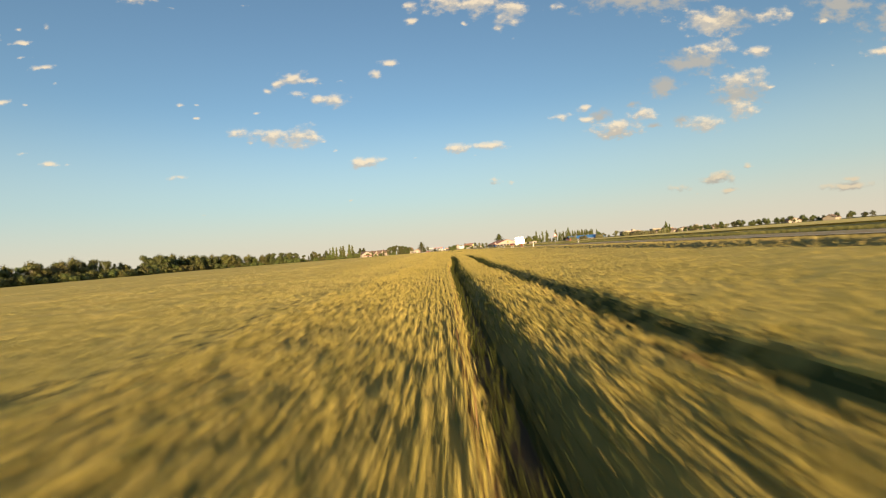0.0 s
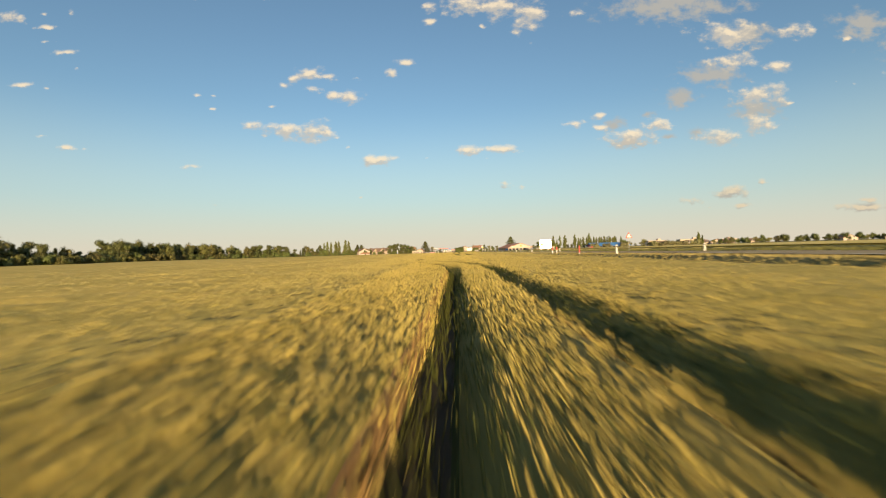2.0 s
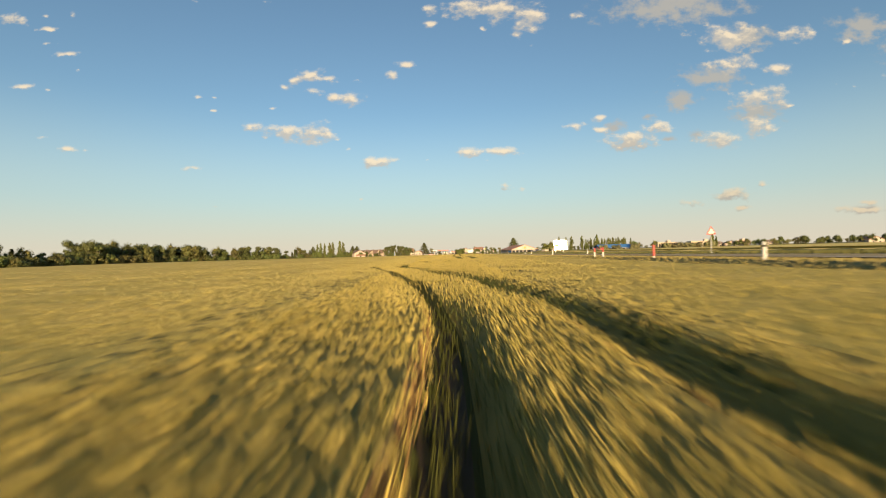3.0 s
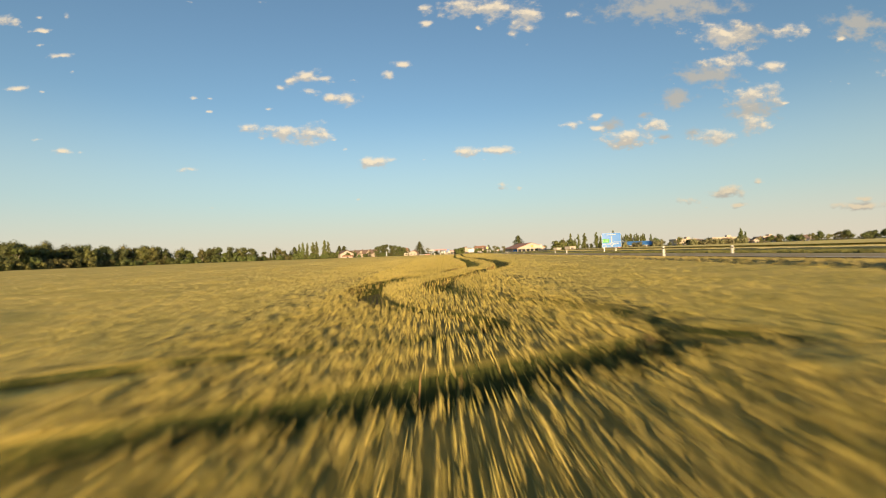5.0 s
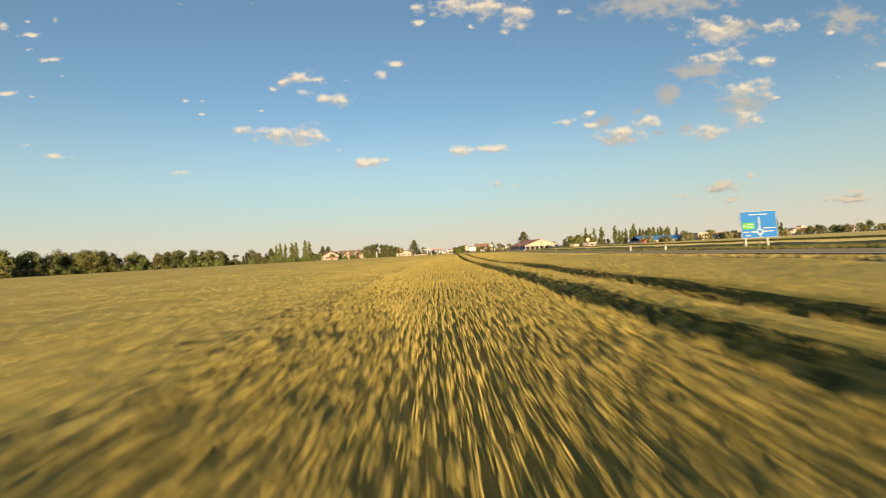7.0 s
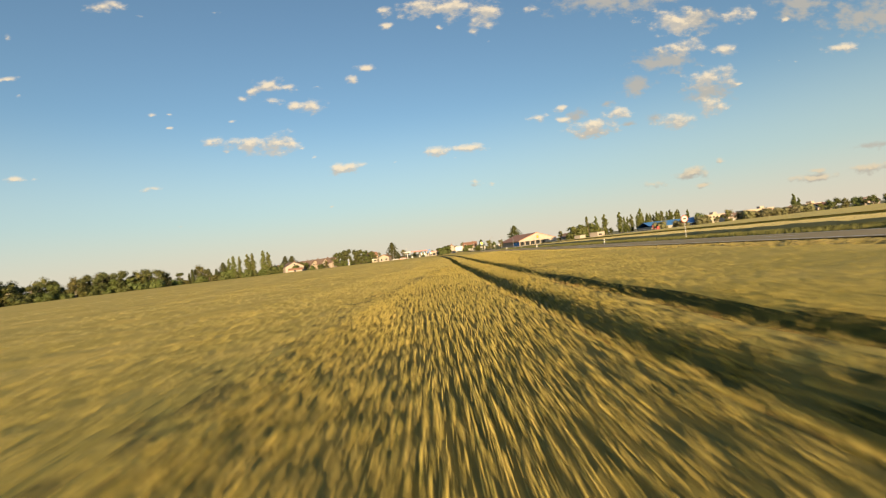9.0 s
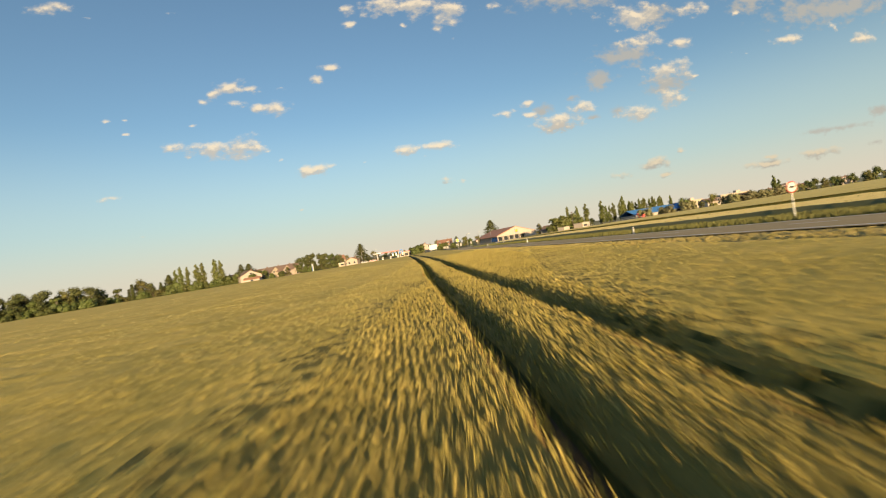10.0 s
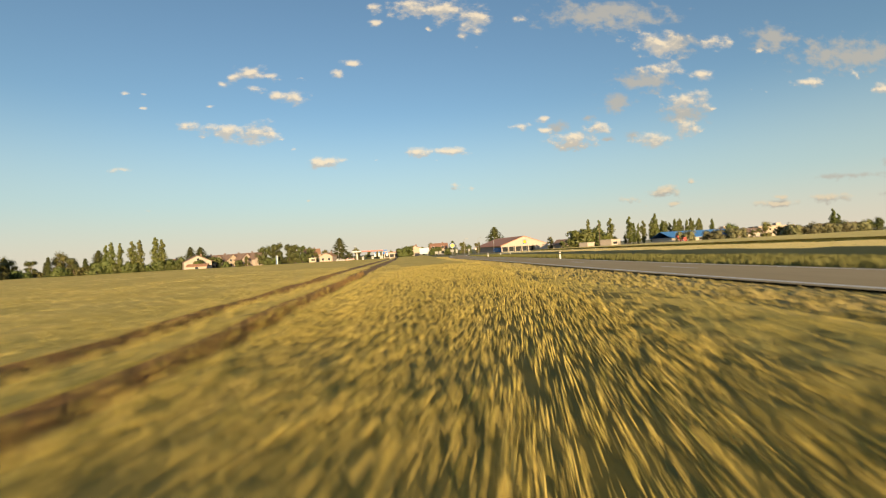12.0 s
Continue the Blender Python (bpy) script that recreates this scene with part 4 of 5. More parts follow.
# ---------------------------------------------------------------- buildings
def gable_house(name, x, y, wide, deep, eave, ridge, wall, roof, label, turn=0.0, windows=(), across=False, group="houses"):
    """A house whose gable faces the fields (or, across, whose eaves do)."""
    house = thing(name, x, y, label, "house", group, turn)
    h = wide / 2
    bm = B()
    if across:
        prism(bm, [(-deep / 2, -0.3), (deep / 2, -0.3), (deep / 2, eave), (0, ridge - 0.15), (-deep / 2, eave)], -h, h)
        bmesh.ops.rotate(bm, verts=bm.verts, cent=(0, 0, 0), matrix=Matrix.Rotation(radians(90), 3, "Z"))
    else:
        prism(bm, [(-h, -0.3), (h, -0.3), (h, eave), (0, ridge - 0.15), (-h, eave)], -deep / 2, deep / 2)
    part("wall", bm, wall, house)
    for side in (-1, 1):
        bm = B()
        run, half = (deep / 2, h) if across else (h, deep / 2)
        rise = (ridge - eave) / run
        over = 0.4
        prism(bm, [(0, ridge), (side * (run + over), eave - rise * over), (side * (run + over), eave - rise * over + 0.16), (0, ridge + 0.18)], -half - 0.35, half + 0.35)
        if across:
            bmesh.ops.rotate(bm, verts=bm.verts, cent=(0, 0, 0), matrix=Matrix.Rotation(radians(90), 3, "Z"))
        part("roof", bm, roof, house)
    if name == "house":
        bm = B()
        box(bm, (wide * 0.22, deep * 0.1, ridge + 0.1), (0.6, 0.6, 1.5), bevel=0.04)
        part("chimney", bm, TILE_DARK, house)
    face = -(wide / 2 if False else deep / 2) if not across else -deep / 2
    for wx, wz, ww, wh in windows:
        bm = B()
        box(bm, (wx, face - 0.02, wz), (ww + 0.24, 0.10, wh + 0.24))
        frame_part = part("window", bm, WHITE, house)
        bm = B()
        box(bm, (wx, face - 0.075, wz), (ww, 0.03, wh))
        part("pane", bm, GLASS, frame_part)
    return house


two_up = [(-2.6, 1.5, 1.2, 1.3), (2.6, 1.5, 1.2, 1.3), (-2.6, 4.0, 1.1, 1.2), (2.6, 4.0, 1.1, 1.2)]
gable_house("house", -76.5, 393, 10.5, 14, 3.6, 6.3, RENDER_WHITE, TILE_DARK, "white rendered gable house in evening sun", 30, [(0, 4.6, 0.9, 0.9), (-3.4, 1.6, 1.2, 1.4), (3.0, 1.6, 1.4, 1.3)])
gable_house("outbuilding", -71.5, 383.2, 7.5, 3.0, 1.7, 2.5, RENDER_PINK, TILE, "low lean-to with pinkish tiled roof before a house", 6, [(0, 1.0, 1.4, 0.9)], across=True)
for k in range(4):
    gable_house("house", -78.0 + 6.3 * k, 411 + 0.6 * k, 7.2, 14, 3.3 + 0.1 * k, 6.2 + 0.12 * k, (RENDER_PINK, RENDER_BEIGE, RENDER_PINK, RENDER_PINK)[k], TILE_DARK,
                "terraced house with dark tiled roof", 55, [(-1.2, 1.3, 1.0, 1.3), (1.3, 1.3, 1.0, 1.3), (-1.2, 3.5, 0.9, 1.1), (1.3, 3.5, 0.9, 1.1)], group="terraced houses")
gable_house("house", -33.5, 428, 9, 9, 4.4, 7.2, RENDER_WHITE, TILE, "pale house with red tiled roof behind trees", 15, two_up, across=True)
gable_house("house", -22.3, 413, 6.5, 7, 3.0, 4.6, RENDER_PINK, TILE, "small pink house with tiled roof", -10, [(-1.6, 1.5, 1.1, 1.2), (1.6, 1.5, 1.1, 1.2)])
gable_house("house", 21.5, 430, 8, 9, 3.6, 5.8, RENDER_PINK, TILE, "pink house with tiled roof behind the billboard", 10, two_up)
gable_house("house", 35, 424, 9, 9, 3.6, 6.2, RENDER_BEIGE, TILE, "beige house with red tiled roof behind trees", -12, two_up, across=True)
gable_house("house", -92, 404, 9, 8, 3.4, 5.4, RENDER_BEIGE, TILE, "house with red tiled roof behind poplars", 0, two_up, across=True)
gable_house("house", -121, 404, 9, 8, 3.2, 5.0, RENDER_BEIGE, TILE, "low house with tiled roof behind trees", 10, two_up, across=True)
gable_house("barn", 98, 404, 8, 9, 2.2, 4.6, RENDER_BEIGE, TILE_DARK, "barn with steep dark roof behind bushes", 35, group="farm buildings")
for k, (x, y, w) in enumerate(((252, 428, 12), (263, 420, 9), (271, 415, 11), (228, 432, 12), (288, 421, 10), (300, 402, 9), (330, 340, 12), (348, 318, 10))):
    gable_house("house", x, y, w, 9, 3.2, 5.6, (RENDER_WHITE, RENDER_BEIGE, RENDER_PINK)[k % 3], (TILE, TILE_DARK)[k % 2],
                ("white gable house beyond the fields", "beige house with tiled roof beyond the fields", "pink house with tiled roof beyond the fields")[k % 3],
                (0, 25, -15)[k % 3], two_up, across=k % 2 == 1, group="far houses")


def flat_block(x, y, wide, deep, tall, turn, label):
    """A far block of flats with its rows of windows."""
    block = thing("apartment_block", x, y, label, "apartment building", "far apartment blocks", turn)
    part("wall", box(B(), (0, 0, tall / 2 - 0.2), (wide, deep, tall + 0.4)), RENDER_BEIGE, block)
    part("roof", box(B(), (0, 0, tall + 0.2), (wide + 0.5, deep + 0.5, 0.4)), RENDER_PINK, block)
    part("stair_head", box(B(), (wide * 0.2, 0, tall + 1.2), (3.5, 3.5, 2.0)), RENDER_PINK, block)
    for floor_no in range(int(tall // 2.9)):
        for k in range(int(wide // 3.2)):
            part("window", box(B(), (-wide / 2 + 1.8 + 3.2 * k, -deep / 2 - 0.03, 1.7 + 2.9 * floor_no), (1.4, 0.1, 1.3)), GLASS, block)


flat_block(238, 470, 22, 10, 6.4, 8, "beige flat-roofed apartment block behind the town's trees")
flat_block(276, 468, 24, 10, 6.8, -6, "beige flat-roofed apartment block behind far houses")
flat_block(306, 452, 18, 10, 6.0, 12, "beige low apartment block behind far houses")

# supermarket: white gable front over a glazed arcade, long red roof
store = thing("supermarket", 73.0, 393, "white supermarket with red tiled roof and glazed arcade", "supermarket", turn=9)
store.scale = (0.9, 0.75, 1.0)
bm = B()
prism(bm, [(-13.2, 2.5), (14.0, 2.5), (14.0, 3.2), (0.2, 7.1), (-13.2, 3.0)], 0, 0.5)
part("gable", bm, RENDER_WHITE, store, "cream rendered gable")
part("wall", box(B(), (0.4, 24, 1.4), (26.0, 44, 3.3)), RENDER_WHITE, store)
part("side_panel", box(B(), (10.2, 0.25, 1.15), (7.4, 0.5, 2.8)), RENDER_WHITE, store, "white blank wall panel")
for side, x_out in ((-1, -13.9), (1, 14.6)):
    bm = B()
    prism(bm, [(0.2, 7.1), (x_out, 2.85), (x_out, 3.1), (0.2, 7.4)], -0.25, 46.5)
    part("roof", bm, STORE_TILE, store)
for k in range(6):
    part("column", box(B(), (-12.9 + 3.85 * k, 0.1, 1.1), (0.55, 0.55, 2.9), bevel=0.03), RENDER_WHITE, store)
for k in range(5):
    pane_frame = part("window", box(B(), (-11.0 + 3.85 * k, 1.7, 1.25), (3.4, 0.15, 2.5)), STEEL, store)
    part("pane", box(B(), (-11.0 + 3.85 * k, 1.6, 1.3), (3.1, 0.06, 2.2)), GLASS, pane_frame)
part("logo_square", box(B(), (0.4, -0.04, 4.6), (2.1, 0.12, 2.1)), BLUE, store, "plain blue square panel")
part("logo_disc", disc(B(), (0.4, -0.16, 4.6), (0, 1, 0), 0.95, 0.1), YELLOW, store, "plain yellow disc")
part("side_glazing", box(B(), (-12.75, 8, 1.3), (0.2, 14, 2.4)), BLUE, store, "blue side panelling")


def pole_sign(name, x, y, tall, label):
    sign = thing(name, x, y, label, "sign")
    part("pole", rod(B(), (0, 0, -0.2), (0, 0, tall), 0.13, 0.11), STEEL, sign)
    part("panel", box(B(), (0, -0.05, tall + 0.1), (1.8, 0.3, 1.8), bevel=0.05), BLUE, sign)
    part("disc", disc(B(), (0, -0.24, tall + 0.1), (0, 1, 0), 0.82, 0.1), YELLOW, sign)


pole_sign("pole_sign", 34.8, 368, 4.0, "yellow disc sign on a steel pole by the roundabout")

# filling station
station = thing("filling_station", -1.2, 410, "filling station with white, red and blue canopy", "filling station")
part("canopy", box(B(), (0, 0, 4.35), (17.0, 9.0, 0.55), bevel=0.05), WHITE, station)
part("fascia", box(B(), (2.2, -4.55, 4.35), (12.6, 0.12, 0.5)), RED, station, "red fascia band")
part("fascia", box(B(), (7.6, -4.64, 4.35), (1.8, 0.1, 0.5)), BLUE, station, "blue end of the fascia")
for x in (-6.5, 6.0):
    for yy in (-2.4, 2.4):
        part("column", rod(B(), (x, yy, -0.2), (x, yy, 4.2), 0.22), WHITE, station)
for x in (-3.5, 1.2, 5.2):
    pump = part("pump", box(B(), (x, -2.4, 0.8), (0.9, 0.6, 1.9), bevel=0.05), WHITE, station)
    part("pump_panel", box(B(), (x, -2.74, 1.2), (0.7, 0.05, 0.8)), SLAB, pump)
for x in (2.6, 4.6, 8.4):
    part("price_panel", box(B(), (x, -4.2, 2.5), (1.0, 0.2, 2.2), bevel=0.03), WHITE, station, "white panel with a blue top")
    part("panel_top", box(B(), (x, -4.33, 3.2), (0.9, 0.06, 0.6)), BLUE, station, "plain blue square")
for x in (6.8,):
    part("banner", box(B(), (x, -3.6, 2.9), (1.1, 0.2, 0.9)), BLUE, station, "blue price banner")
shop = thing("shop", 9.5, 413, "low white filling station shop with flat roof", "shop")
part("wall", box(B(), (0, 0, 1.4), (8, 6, 3.2)), RENDER_WHITE, shop)
part("roof", box(B(), (0, 0, 3.1), (8.5, 6.5, 0.3)), RED, shop)
for x in (-2.4, 0, 2.4):
    part("window", box(B(), (x, -3.04, 1.4), (1.9, 0.1, 1.6)), GLASS, shop)

board = thing("billboard", 25.8, 408, "large blank white billboard on legs", "billboard")
part("panel", box(B(), (0, 0, 2.5), (4.8, 0.25, 2.9), bevel=0.03), WHITE, board)
for x in (-1.7, 1.7):
    part("leg", box(B(), (x, 0.2, 0.5), (0.2, 0.2, 1.4)), STEEL, board)

kiosk = thing("kiosk", -28.2, 404, "small cream kiosk with a window hatch", "kiosk")
part("wall", box(B(), (0, 0, 1.15), (3.2, 2.2, 2.5), bevel=0.06), RENDER_BEIGE, kiosk)
part("roof", box(B(), (0, 0, 2.45), (3.5, 2.6, 0.2)), WHITE, kiosk)
part("hatch", box(B(), (0.3, -1.13, 1.5), (1.6, 0.08, 0.8)), GLASS, kiosk)


def hut(x, y, wide, deep, tall, turn, label, opening):
    ob = thing("flat_roofed_hut", x, y, label, "hut", "white huts", turn)
    part("wall", box(B(), (0, 0, tall / 2 - 0.1), (wide, deep, tall + 0.2)), RENDER_WHITE, ob)
    part("roof", box(B(), (0, 0, tall + 0.08), (wide + 0.3, deep + 0.3, 0.18)), SLAB, ob)
    if opening:
        part("window", box(B(), (-wide * 0.1, -deep / 2 - 0.03, tall * 0.62), (2.2, 0.1, 0.8)), GLASS, ob)
        part("door", box(B(), (wide * 0.3, -deep / 2 - 0.03, 1.0), (0.95, 0.1, 2.0)), STEEL, ob)


hut(78.0, 336, 3.9, 3.4, 2.3, 28, "low white rendered hut with flat roof", False)
hut(86.6, 336, 5.2, 4.6, 2.9, 28, "white rendered flat-roofed hut with a dark window", True)
mast = thing("wooden_pole", 81.8, 334, "bare wooden power pole beside white huts", "utility pole")
part("pole", rod(B(), (0, 0, -0.3), (0, 0, 8.6), 0.16, 0.10), BARK, mast)
part("crossarm", box(B(), (0, 0, 8.2), (1.5, 0.12, 0.12)), BARK, mast)

# wire fence beside the huts
fence = thing("wire_fence", 92, 338, "light wire mesh fence on grey posts", "fence")
for k in range(15):
    part("post", rod(B(), (2.2 * k, 0.5 * k, -0.2), (2.2 * k, 0.5 * k, 1.7), 0.05), SLAB, fence)
for z in (0.3, 0.7, 1.1, 1.5):
    part("wire", rod(B(), (0, 0, z), (30.8, 7.0, z), 0.025), STEEL, fence)

# blue-roofed hall with red loader before it
hall = thing("hall", 148, 374, "long low hall with a blue sheet roof", "hall")
part("wall", box(B(), (0, 0, 1.2), (34, 14, 2.6)), RENDER_WHITE, hall)
for side in (-1, 1):
    bm = B()
    prism(bm, [(0, 5.1), (side * 7.7, 2.3), (side * 7.7, 2.5), (0, 5.3)], -17.5, 17.5)
    bmesh.ops.rotate(bm, verts=bm.verts, cent=(0, 0, 0), matrix=Matrix.Rotation(radians(90), 3, "Z"))
    part("roof", bm, BLUE_ROOF, hall)
for k in range(6):
    part("window", box(B(), (-13.5 + 5.4 * k, -7.04, 1.5), (2.2, 0.1, 1.0)), GLASS, hall)

loader = thing("farm_loader", 125, 352, "red farm loader parked at the field's edge", "machine")
part("body", box(B(), (0.8, 0, 1.0), (3.2, 1.6, 0.8), bevel=0.15), RED, loader)
part("cab", box(B(), (1.2, 0, 1.9), (1.3, 1.4, 1.1), bevel=0.12), RED, loader)
part("boom", rod(B(), (-0.6, 0, 1.0), (-1.6, 0, 2.9), 0.18, 0.13), RED, loader)
part("bucket", box(B(), (-1.7, 0, 2.9), (0.6, 1.3, 0.6), bevel=0.08), RED, loader)
for x in (-0.4, 2.0):
    for yy in (-1.0, 1.0):
        wheel = part("wheel", disc(B(), (x, yy, 0.6), (0, 1, 0), 0.62, 0.4, 20), DARK, loader)
        part("rim", disc(B(), (x, yy, 0.6), (0, 1, 0), 0.3, 0.44, 14), WHITE, wheel)


def car(x, y, paint, label, turn):
    ob = thing("car", x, y, label, "car", "parked cars", turn)
    bm = B()
    prism(bm, [(-2.1, 0.3), (2.1, 0.3), (2.15, 0.75), (1.5, 0.95), (0.8, 1.42), (-1.2, 1.45), (-1.9, 1.0), (-2.15, 0.8)], -0.85, 0.85)
    bmesh.ops.bevel(bm, geom=bm.edges[:], offset=0.06, segments=2, affect="EDGES")
    body = part("body", bm, paint, ob)
    bm = B()
    prism(bm, [(-1.25, 0.98), (1.25, 0.98), (0.75, 1.36), (-1.1, 1.39)], -0.87, 0.87)
    part("windows", bm, GLASS, body)
    for wx in (-1.3, 1.3):
        for wy in (-0.8, 0.8):
            wheel = part("wheel", disc(B(), (wx, wy, 0.32), (0, 1, 0), 0.32, 0.22, 18), DARK, ob)
            part("rim", disc(B(), (wx, wy, 0.32), (0, 1, 0), 0.19, 0.24, 12), STEEL, wheel)


car(-15.2, 404, CAR_SILVER, "silver car parked by the filling station", 8)
car(-10.6, 404.5, CAR_RED, "red car parked by the filling station", 5)
car(33, 398, CAR_SILVER, "silver car standing near the roundabout", 60)


def lamp(x, y, tall):
    ob = thing("street_lamp", x, y, "tall grey street lamp with a curved arm", "street lamp", "street lamps")
    part("pole", rod(B(), (0, 0, -0.2), (0, 0, tall), 0.09, 0.06), STEEL, ob)
    part("arm", rod(B(), (0, 0, tall), (0.9, 0, tall + 0.35), 0.05, 0.04), STEEL, ob)
    part("head", box(B(), (1.2, 0, tall + 0.38), (0.8, 0.25, 0.14), bevel=0.04), STEEL, ob)


for x, y, tall in ((-9.0, 404, 6.2), (-16.5, 408, 6.5), (40.5, 372, 6.6), (48, 380, 6.8), (56, 384, 6.6), (104, 370, 7), (137, 366, 7)):
    lamp(x, y, tall)


def white_board(x, y, wide, tall, foot, label):
    ob = thing("notice_board", x, y, label, "sign", "boards by the roundabout", luck.uniform(-15, 15))
    part("panel", box(B(), (0, 0, foot + tall / 2), (wide, 0.12, tall), bevel=0.02), SLAB, ob)
    for side in (-0.4, 0.4):
        part("leg", rod(B(), (wide * side, 0.1, -0.2), (wide * side, 0.1, foot + tall * 0.5), 0.05), STEEL, ob)


for x, y, wide, tall, foot in ((29.5, 382, 1.5, 1.1, 0.8), (31.6, 386, 1.0, 1.4, 0.6), (36.3, 380, 1.6, 0.9, 1.6), (38.8, 384, 0.9, 1.6, 1.0), (44.0, 381, 0.8, 1.2, 1.4)):
    white_board(x, y, wide, tall, foot, "small white sign board near the roundabout")


# ---------------------------------------------------------------- signs and posts
def direction_sign():
    """The big blue sign that shows the way round a roundabout."""
    sign = thing("direction_sign", 36.2, 141, "large blue direction sign with white roundabout diagram on posts", "road sign", z=ground_z(36.2, 141))
    sign.matrix_world = pose(36.2, 141, ground_z(36.2, 141), -4.0, 0, -4.0)
    for x in (-1.55, 0.85):
        part("post", box(B(), (x, 0.1, 1.6), (0.14, 0.14, 3.6)), STEEL, sign)
    for x in (-1.2, 0.5):
        part("brace", rod(B(), (x, 1.3, -0.1), (x, 0.15, 2.4), 0.05), STEEL, sign)
    board_part = part("panel", box(B(), (0, 0, 2.78), (4.0, 0.06, 3.05), bevel=0.02), BLUE, sign)
    bm = B()
    for cx, cz, w, h in ((0, 4.28, 4.0, 0.045), (0, 1.28, 4.0, 0.045), (-1.975, 2.78, 0.045, 3.05), (1.975, 2.78, 0.045, 3.05)):
        box(bm, (cx, -0.035, cz), (w, 0.02, h))
    part("border", bm, SIGN_WHITE, board_part)
    ring = B()
    steps = 24
    for k in range(steps):
        a, b = 2 * math.pi * k / steps, 2 * math.pi * (k + 1) / steps
        quad = [(0.20, a), (0.36, a), (0.36, b), (0.20, b)]
        ring.faces.new([ring.verts.new((0.05 + r * math.cos(q), -0.042, 1.95 + r * math.sin(q))) for r, q in quad])
    part("roundabout_ring", ring, SIGN_WHITE, board_part)
    part("arrow_up", box(B(), (0.05, -0.04, 2.95), (0.17, 0.02, 1.35)), SIGN_WHITE, board_part)
    part("arrow_side", box(B(), (-0.55, -0.04, 1.95), (0.6, 0.02, 0.17)), SIGN_WHITE, board_part)
    part("arrow_side", box(B(), (0.62, -0.04, 1.95), (0.55, 0.02, 0.17)), SIGN_WHITE, board_part)
    part("arrow_down", box(B(), (0.05, -0.04, 1.5), (0.17, 0.02, 0.25)), SIGN_WHITE, board_part)
    part("green_panel", box(B(), (-1.15, -0.04, 2.65), (1.3, 0.02, 0.75)), GREEN, board_part, "green inset panel")
    bars = ((-0.75, 3.92, 0.55), (0.25, 3.92, 1.5), (-1.0, 2.82, 0.7), (-1.0, 2.52, 0.7), (-1.45, 1.95, 0.75), (-1.25, 1.55, 0.5), (1.1, 2.35, 1.35), (1.25, 1.98, 0.55))
    for cx, cz, w in bars:
        part("text_bar", box(B(), (cx, -0.055, cz), (w, 0.012, 0.11)), SIGN_WHITE, board_part)
    part("arrow_disc", disc(B(), (-1.6, -0.055, 2.65), (0, 1, 0), 0.13, 0.012, 16), SIGN_WHITE, board_part)


direction_sign()


def delineator(x, y, turn=0.0, tall=1.0):
    """A white roadside post with a dark band near its top."""
    post = thing("delineator_post", x, y, "white plastic roadside post with a dark band", "roadside post", "roadside posts", turn)
    bm = B()
    prism(bm, [(-0.08, -0.1), (0.08, -0.1), (0.08, tall * 0.72), (-0.08, tall * 0.72)], -0.07, 0.07)
    part("body", bm, WHITE, post)
    part("band", box(B(), (0, 0, tall * 0.78), (0.165, 0.145, tall * 0.12)), DARK, post)
    bm = B()
    prism(bm, [(-0.08, tall * 0.84), (0.08, tall * 0.84), (0.08, tall * 0.95), (0.02, tall * 1.03), (-0.065, tall * 1.0)], -0.07, 0.07)
    part("cap", bm, WHITE, post)


for y in (91.7, 146.7, 156.7, 198.7, 239, 279):
    delineator(float(road_x(y)) + 2.8, y, tall=0.8)
delineator(27.2, 34.3, tall=0.85)
for x, y in ((17.7, 33.6), (20.9, 91)):
    delineator(x, y, tall=0.95)


def marker(x, y, tall, red_from, label):
    ob = thing("marker_post", x, y, label, "marker post", "red and white markers")
    part("post", rod(B(), (0, 0, -0.1), (0, 0, tall * red_from), 0.10, 0.10, 12), WHITE, ob)
    part("band", rod(B(), (0, 0, tall * red_from), (0, 0, tall), 0.105, 0.10, 12), RED, ob)


marker(17.8, 46.0, 1.05, 0.12, "red marker post beside the road junction")
marker(17.9, 57.6, 1.05, 0.5, "marker post, white below and red above")
marker(17.9, 60.2, 1.0, 0.5, "marker post, white below and red above, beside another")


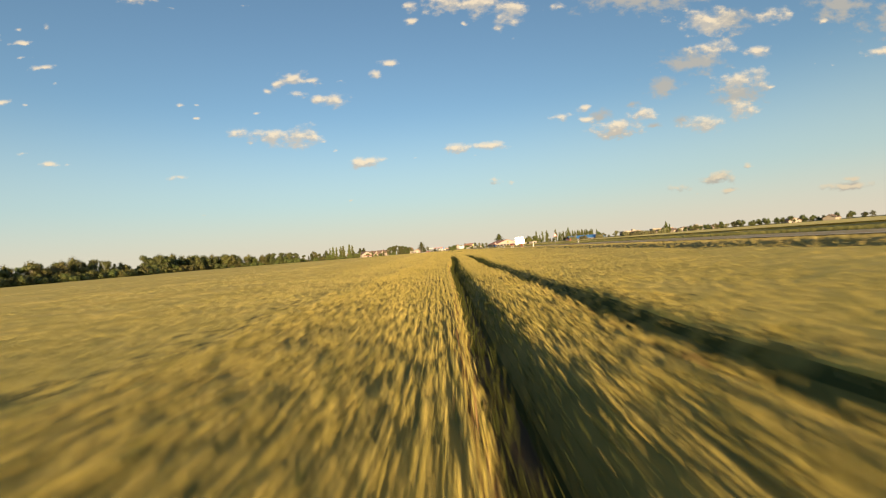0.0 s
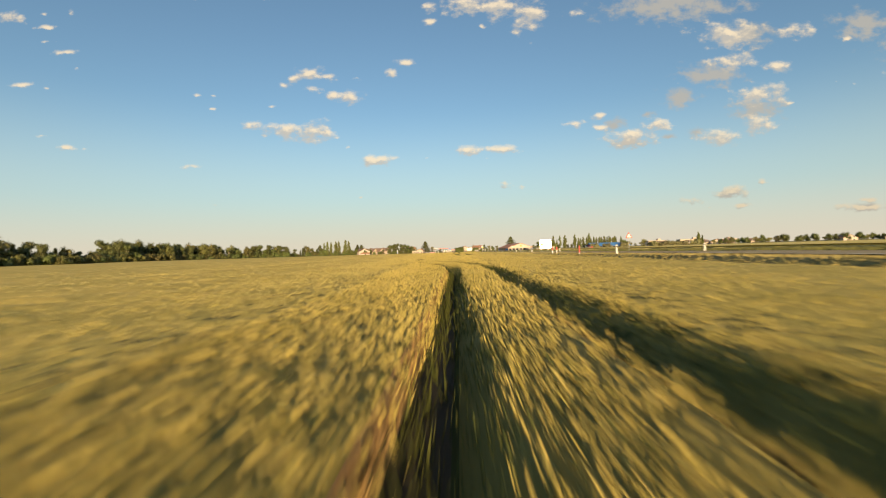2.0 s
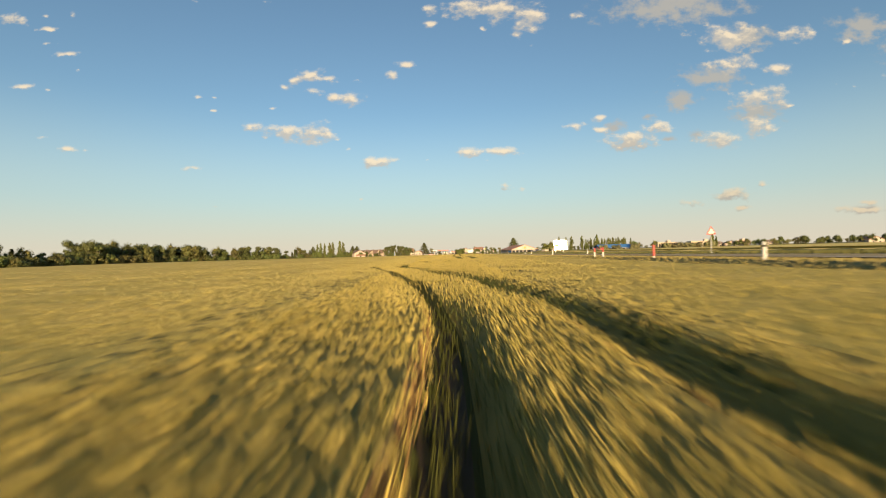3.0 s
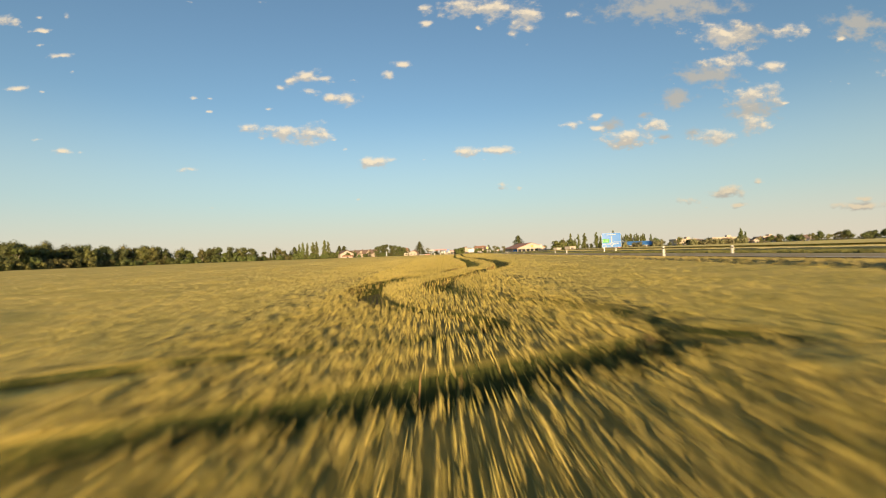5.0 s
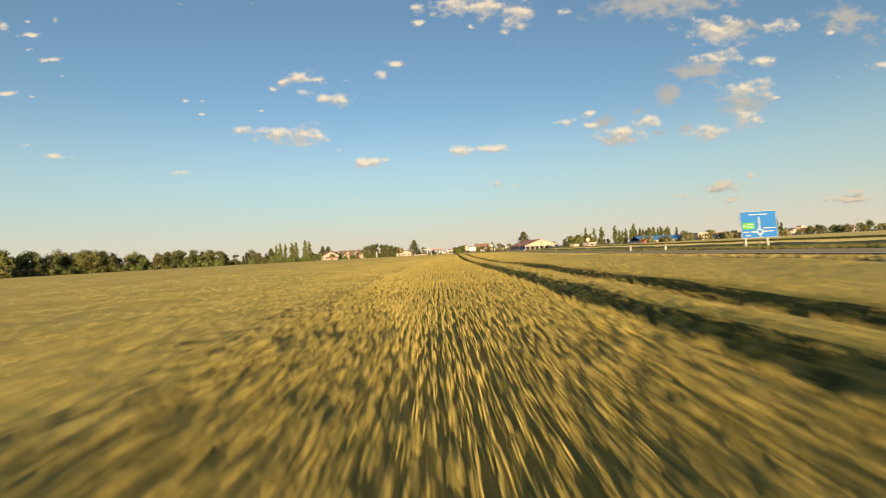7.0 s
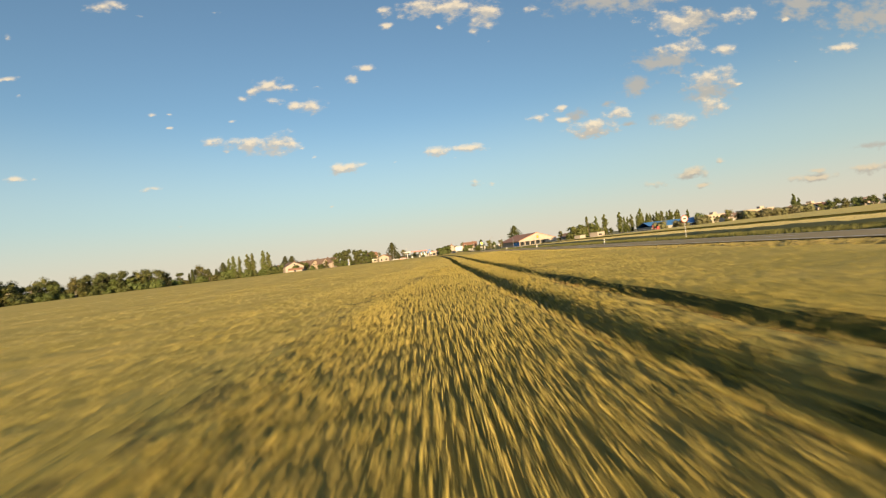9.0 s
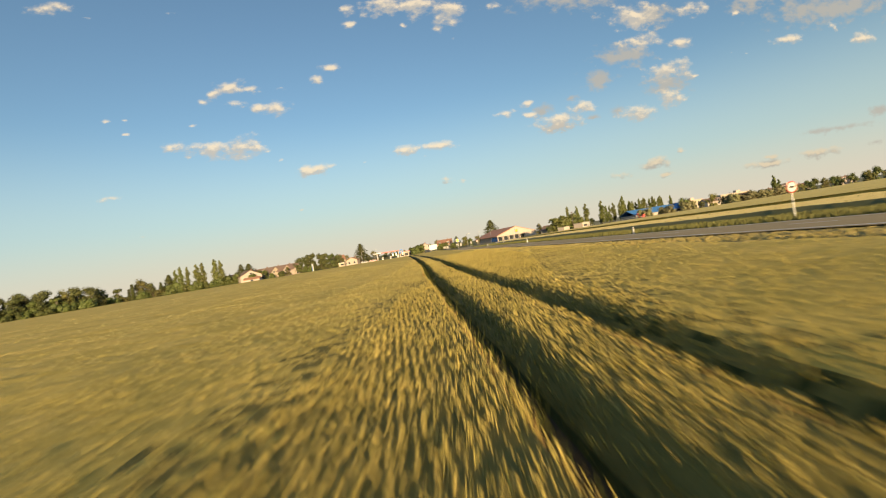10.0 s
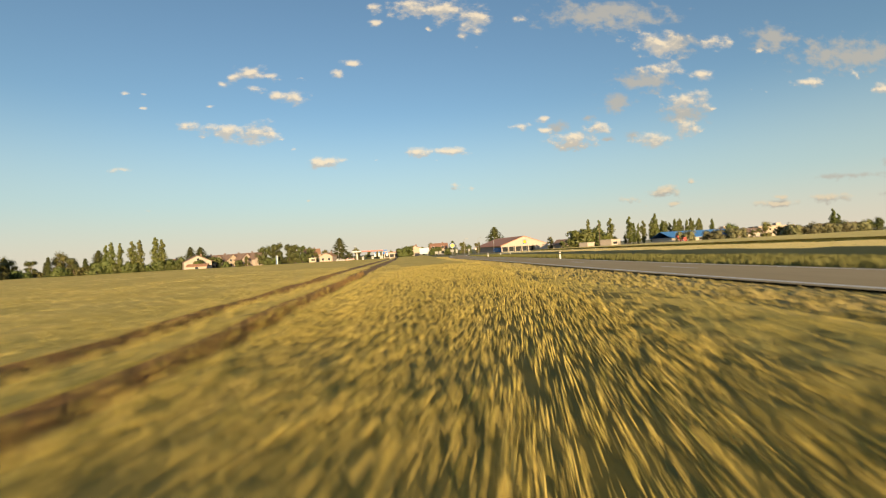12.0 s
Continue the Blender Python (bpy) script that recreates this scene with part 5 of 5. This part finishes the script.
def small_sign(kind, x, y, tall, label):
    sign = thing("road_sign", x, y, label, "road sign")
    part("post", rod(B(), (0, 0.05, -0.2), (0, 0.05, tall + 0.3), 0.045), STEEL, sign)
    if kind == "round":
        plate = part("plate", disc(B(), (0, 0, tall), (0, 1, 0), 0.42, 0.03), RED, sign, "round red rim")
        part("face", disc(B(), (0, -0.018, tall), (0, 1, 0), 0.34, 0.02), WHITE, plate)
        part("text_bar", box(B(), (0, -0.032, tall), (0.4, 0.012, 0.13)), DARK, plate)
    else:
        for size, depth, mat, nm in ((0.52, 0.0, RED, "plate"), (0.36, -0.02, WHITE, "face")):
            bm = B()
            prism(bm, [(-size, tall - size * 0.58), (size, tall - size * 0.58), (0, tall + size * 1.15)], depth - 0.015, depth + 0.015)
            part(nm, bm, mat, sign)


small_sign("triangle", 28.4, 55.2, 2.35, "red-rimmed triangular warning sign on a grey post")
small_sign("round", 30.6, 180.5, 2.3, "round red-rimmed white sign on a grey post")
small_sign("round", 39.2, 340, 2.3, "round sign on a grey post by the roundabout")

far_sign = thing("direction_sign", -112, 384, "grey blue sign board seen edge-on at the field's far end", "road sign", turn=-30)
part("panel", box(B(), (0, 0, 1.9), (2.0, 0.1, 1.8), bevel=0.02), STEEL, far_sign)
for x in (-0.9, 0.9):
    part("post", box(B(), (x, 0.1, 0.6), (0.12, 0.12, 1.6)), STEEL, far_sign)
totem = thing("totem_sign", -43.8, 400, "tall pale blue totem sign before the pines", "sign", turn=35)
part("panel", box(B(), (0, 0, 2.4), (0.9, 0.3, 4.2), bevel=0.04), WHITE, totem)
part("stripe", box(B(), (-0.28, -0.17, 2.4), (0.3, 0.04, 4.0)), BLUE, totem, "blue stripe")
part("foot", box(B(), (0, 0, 0.05), (1.5, 0.5, 0.3)), SLAB, totem)

# low white posts round the roundabout's approach
rail = thing("post_rail", 38, 300, "row of low white roadside posts joined by a rail", "guard rail", turn=-38)
for k in range(16):
    part("post", box(B(), (2.6 * k, 0, 0.3), (0.14, 0.14, 0.9)), WHITE, rail)
part("beam", box(B(), (19.5, 0.1, 0.62), (40.5, 0.06, 0.16), bevel=0.02), STEEL, rail)
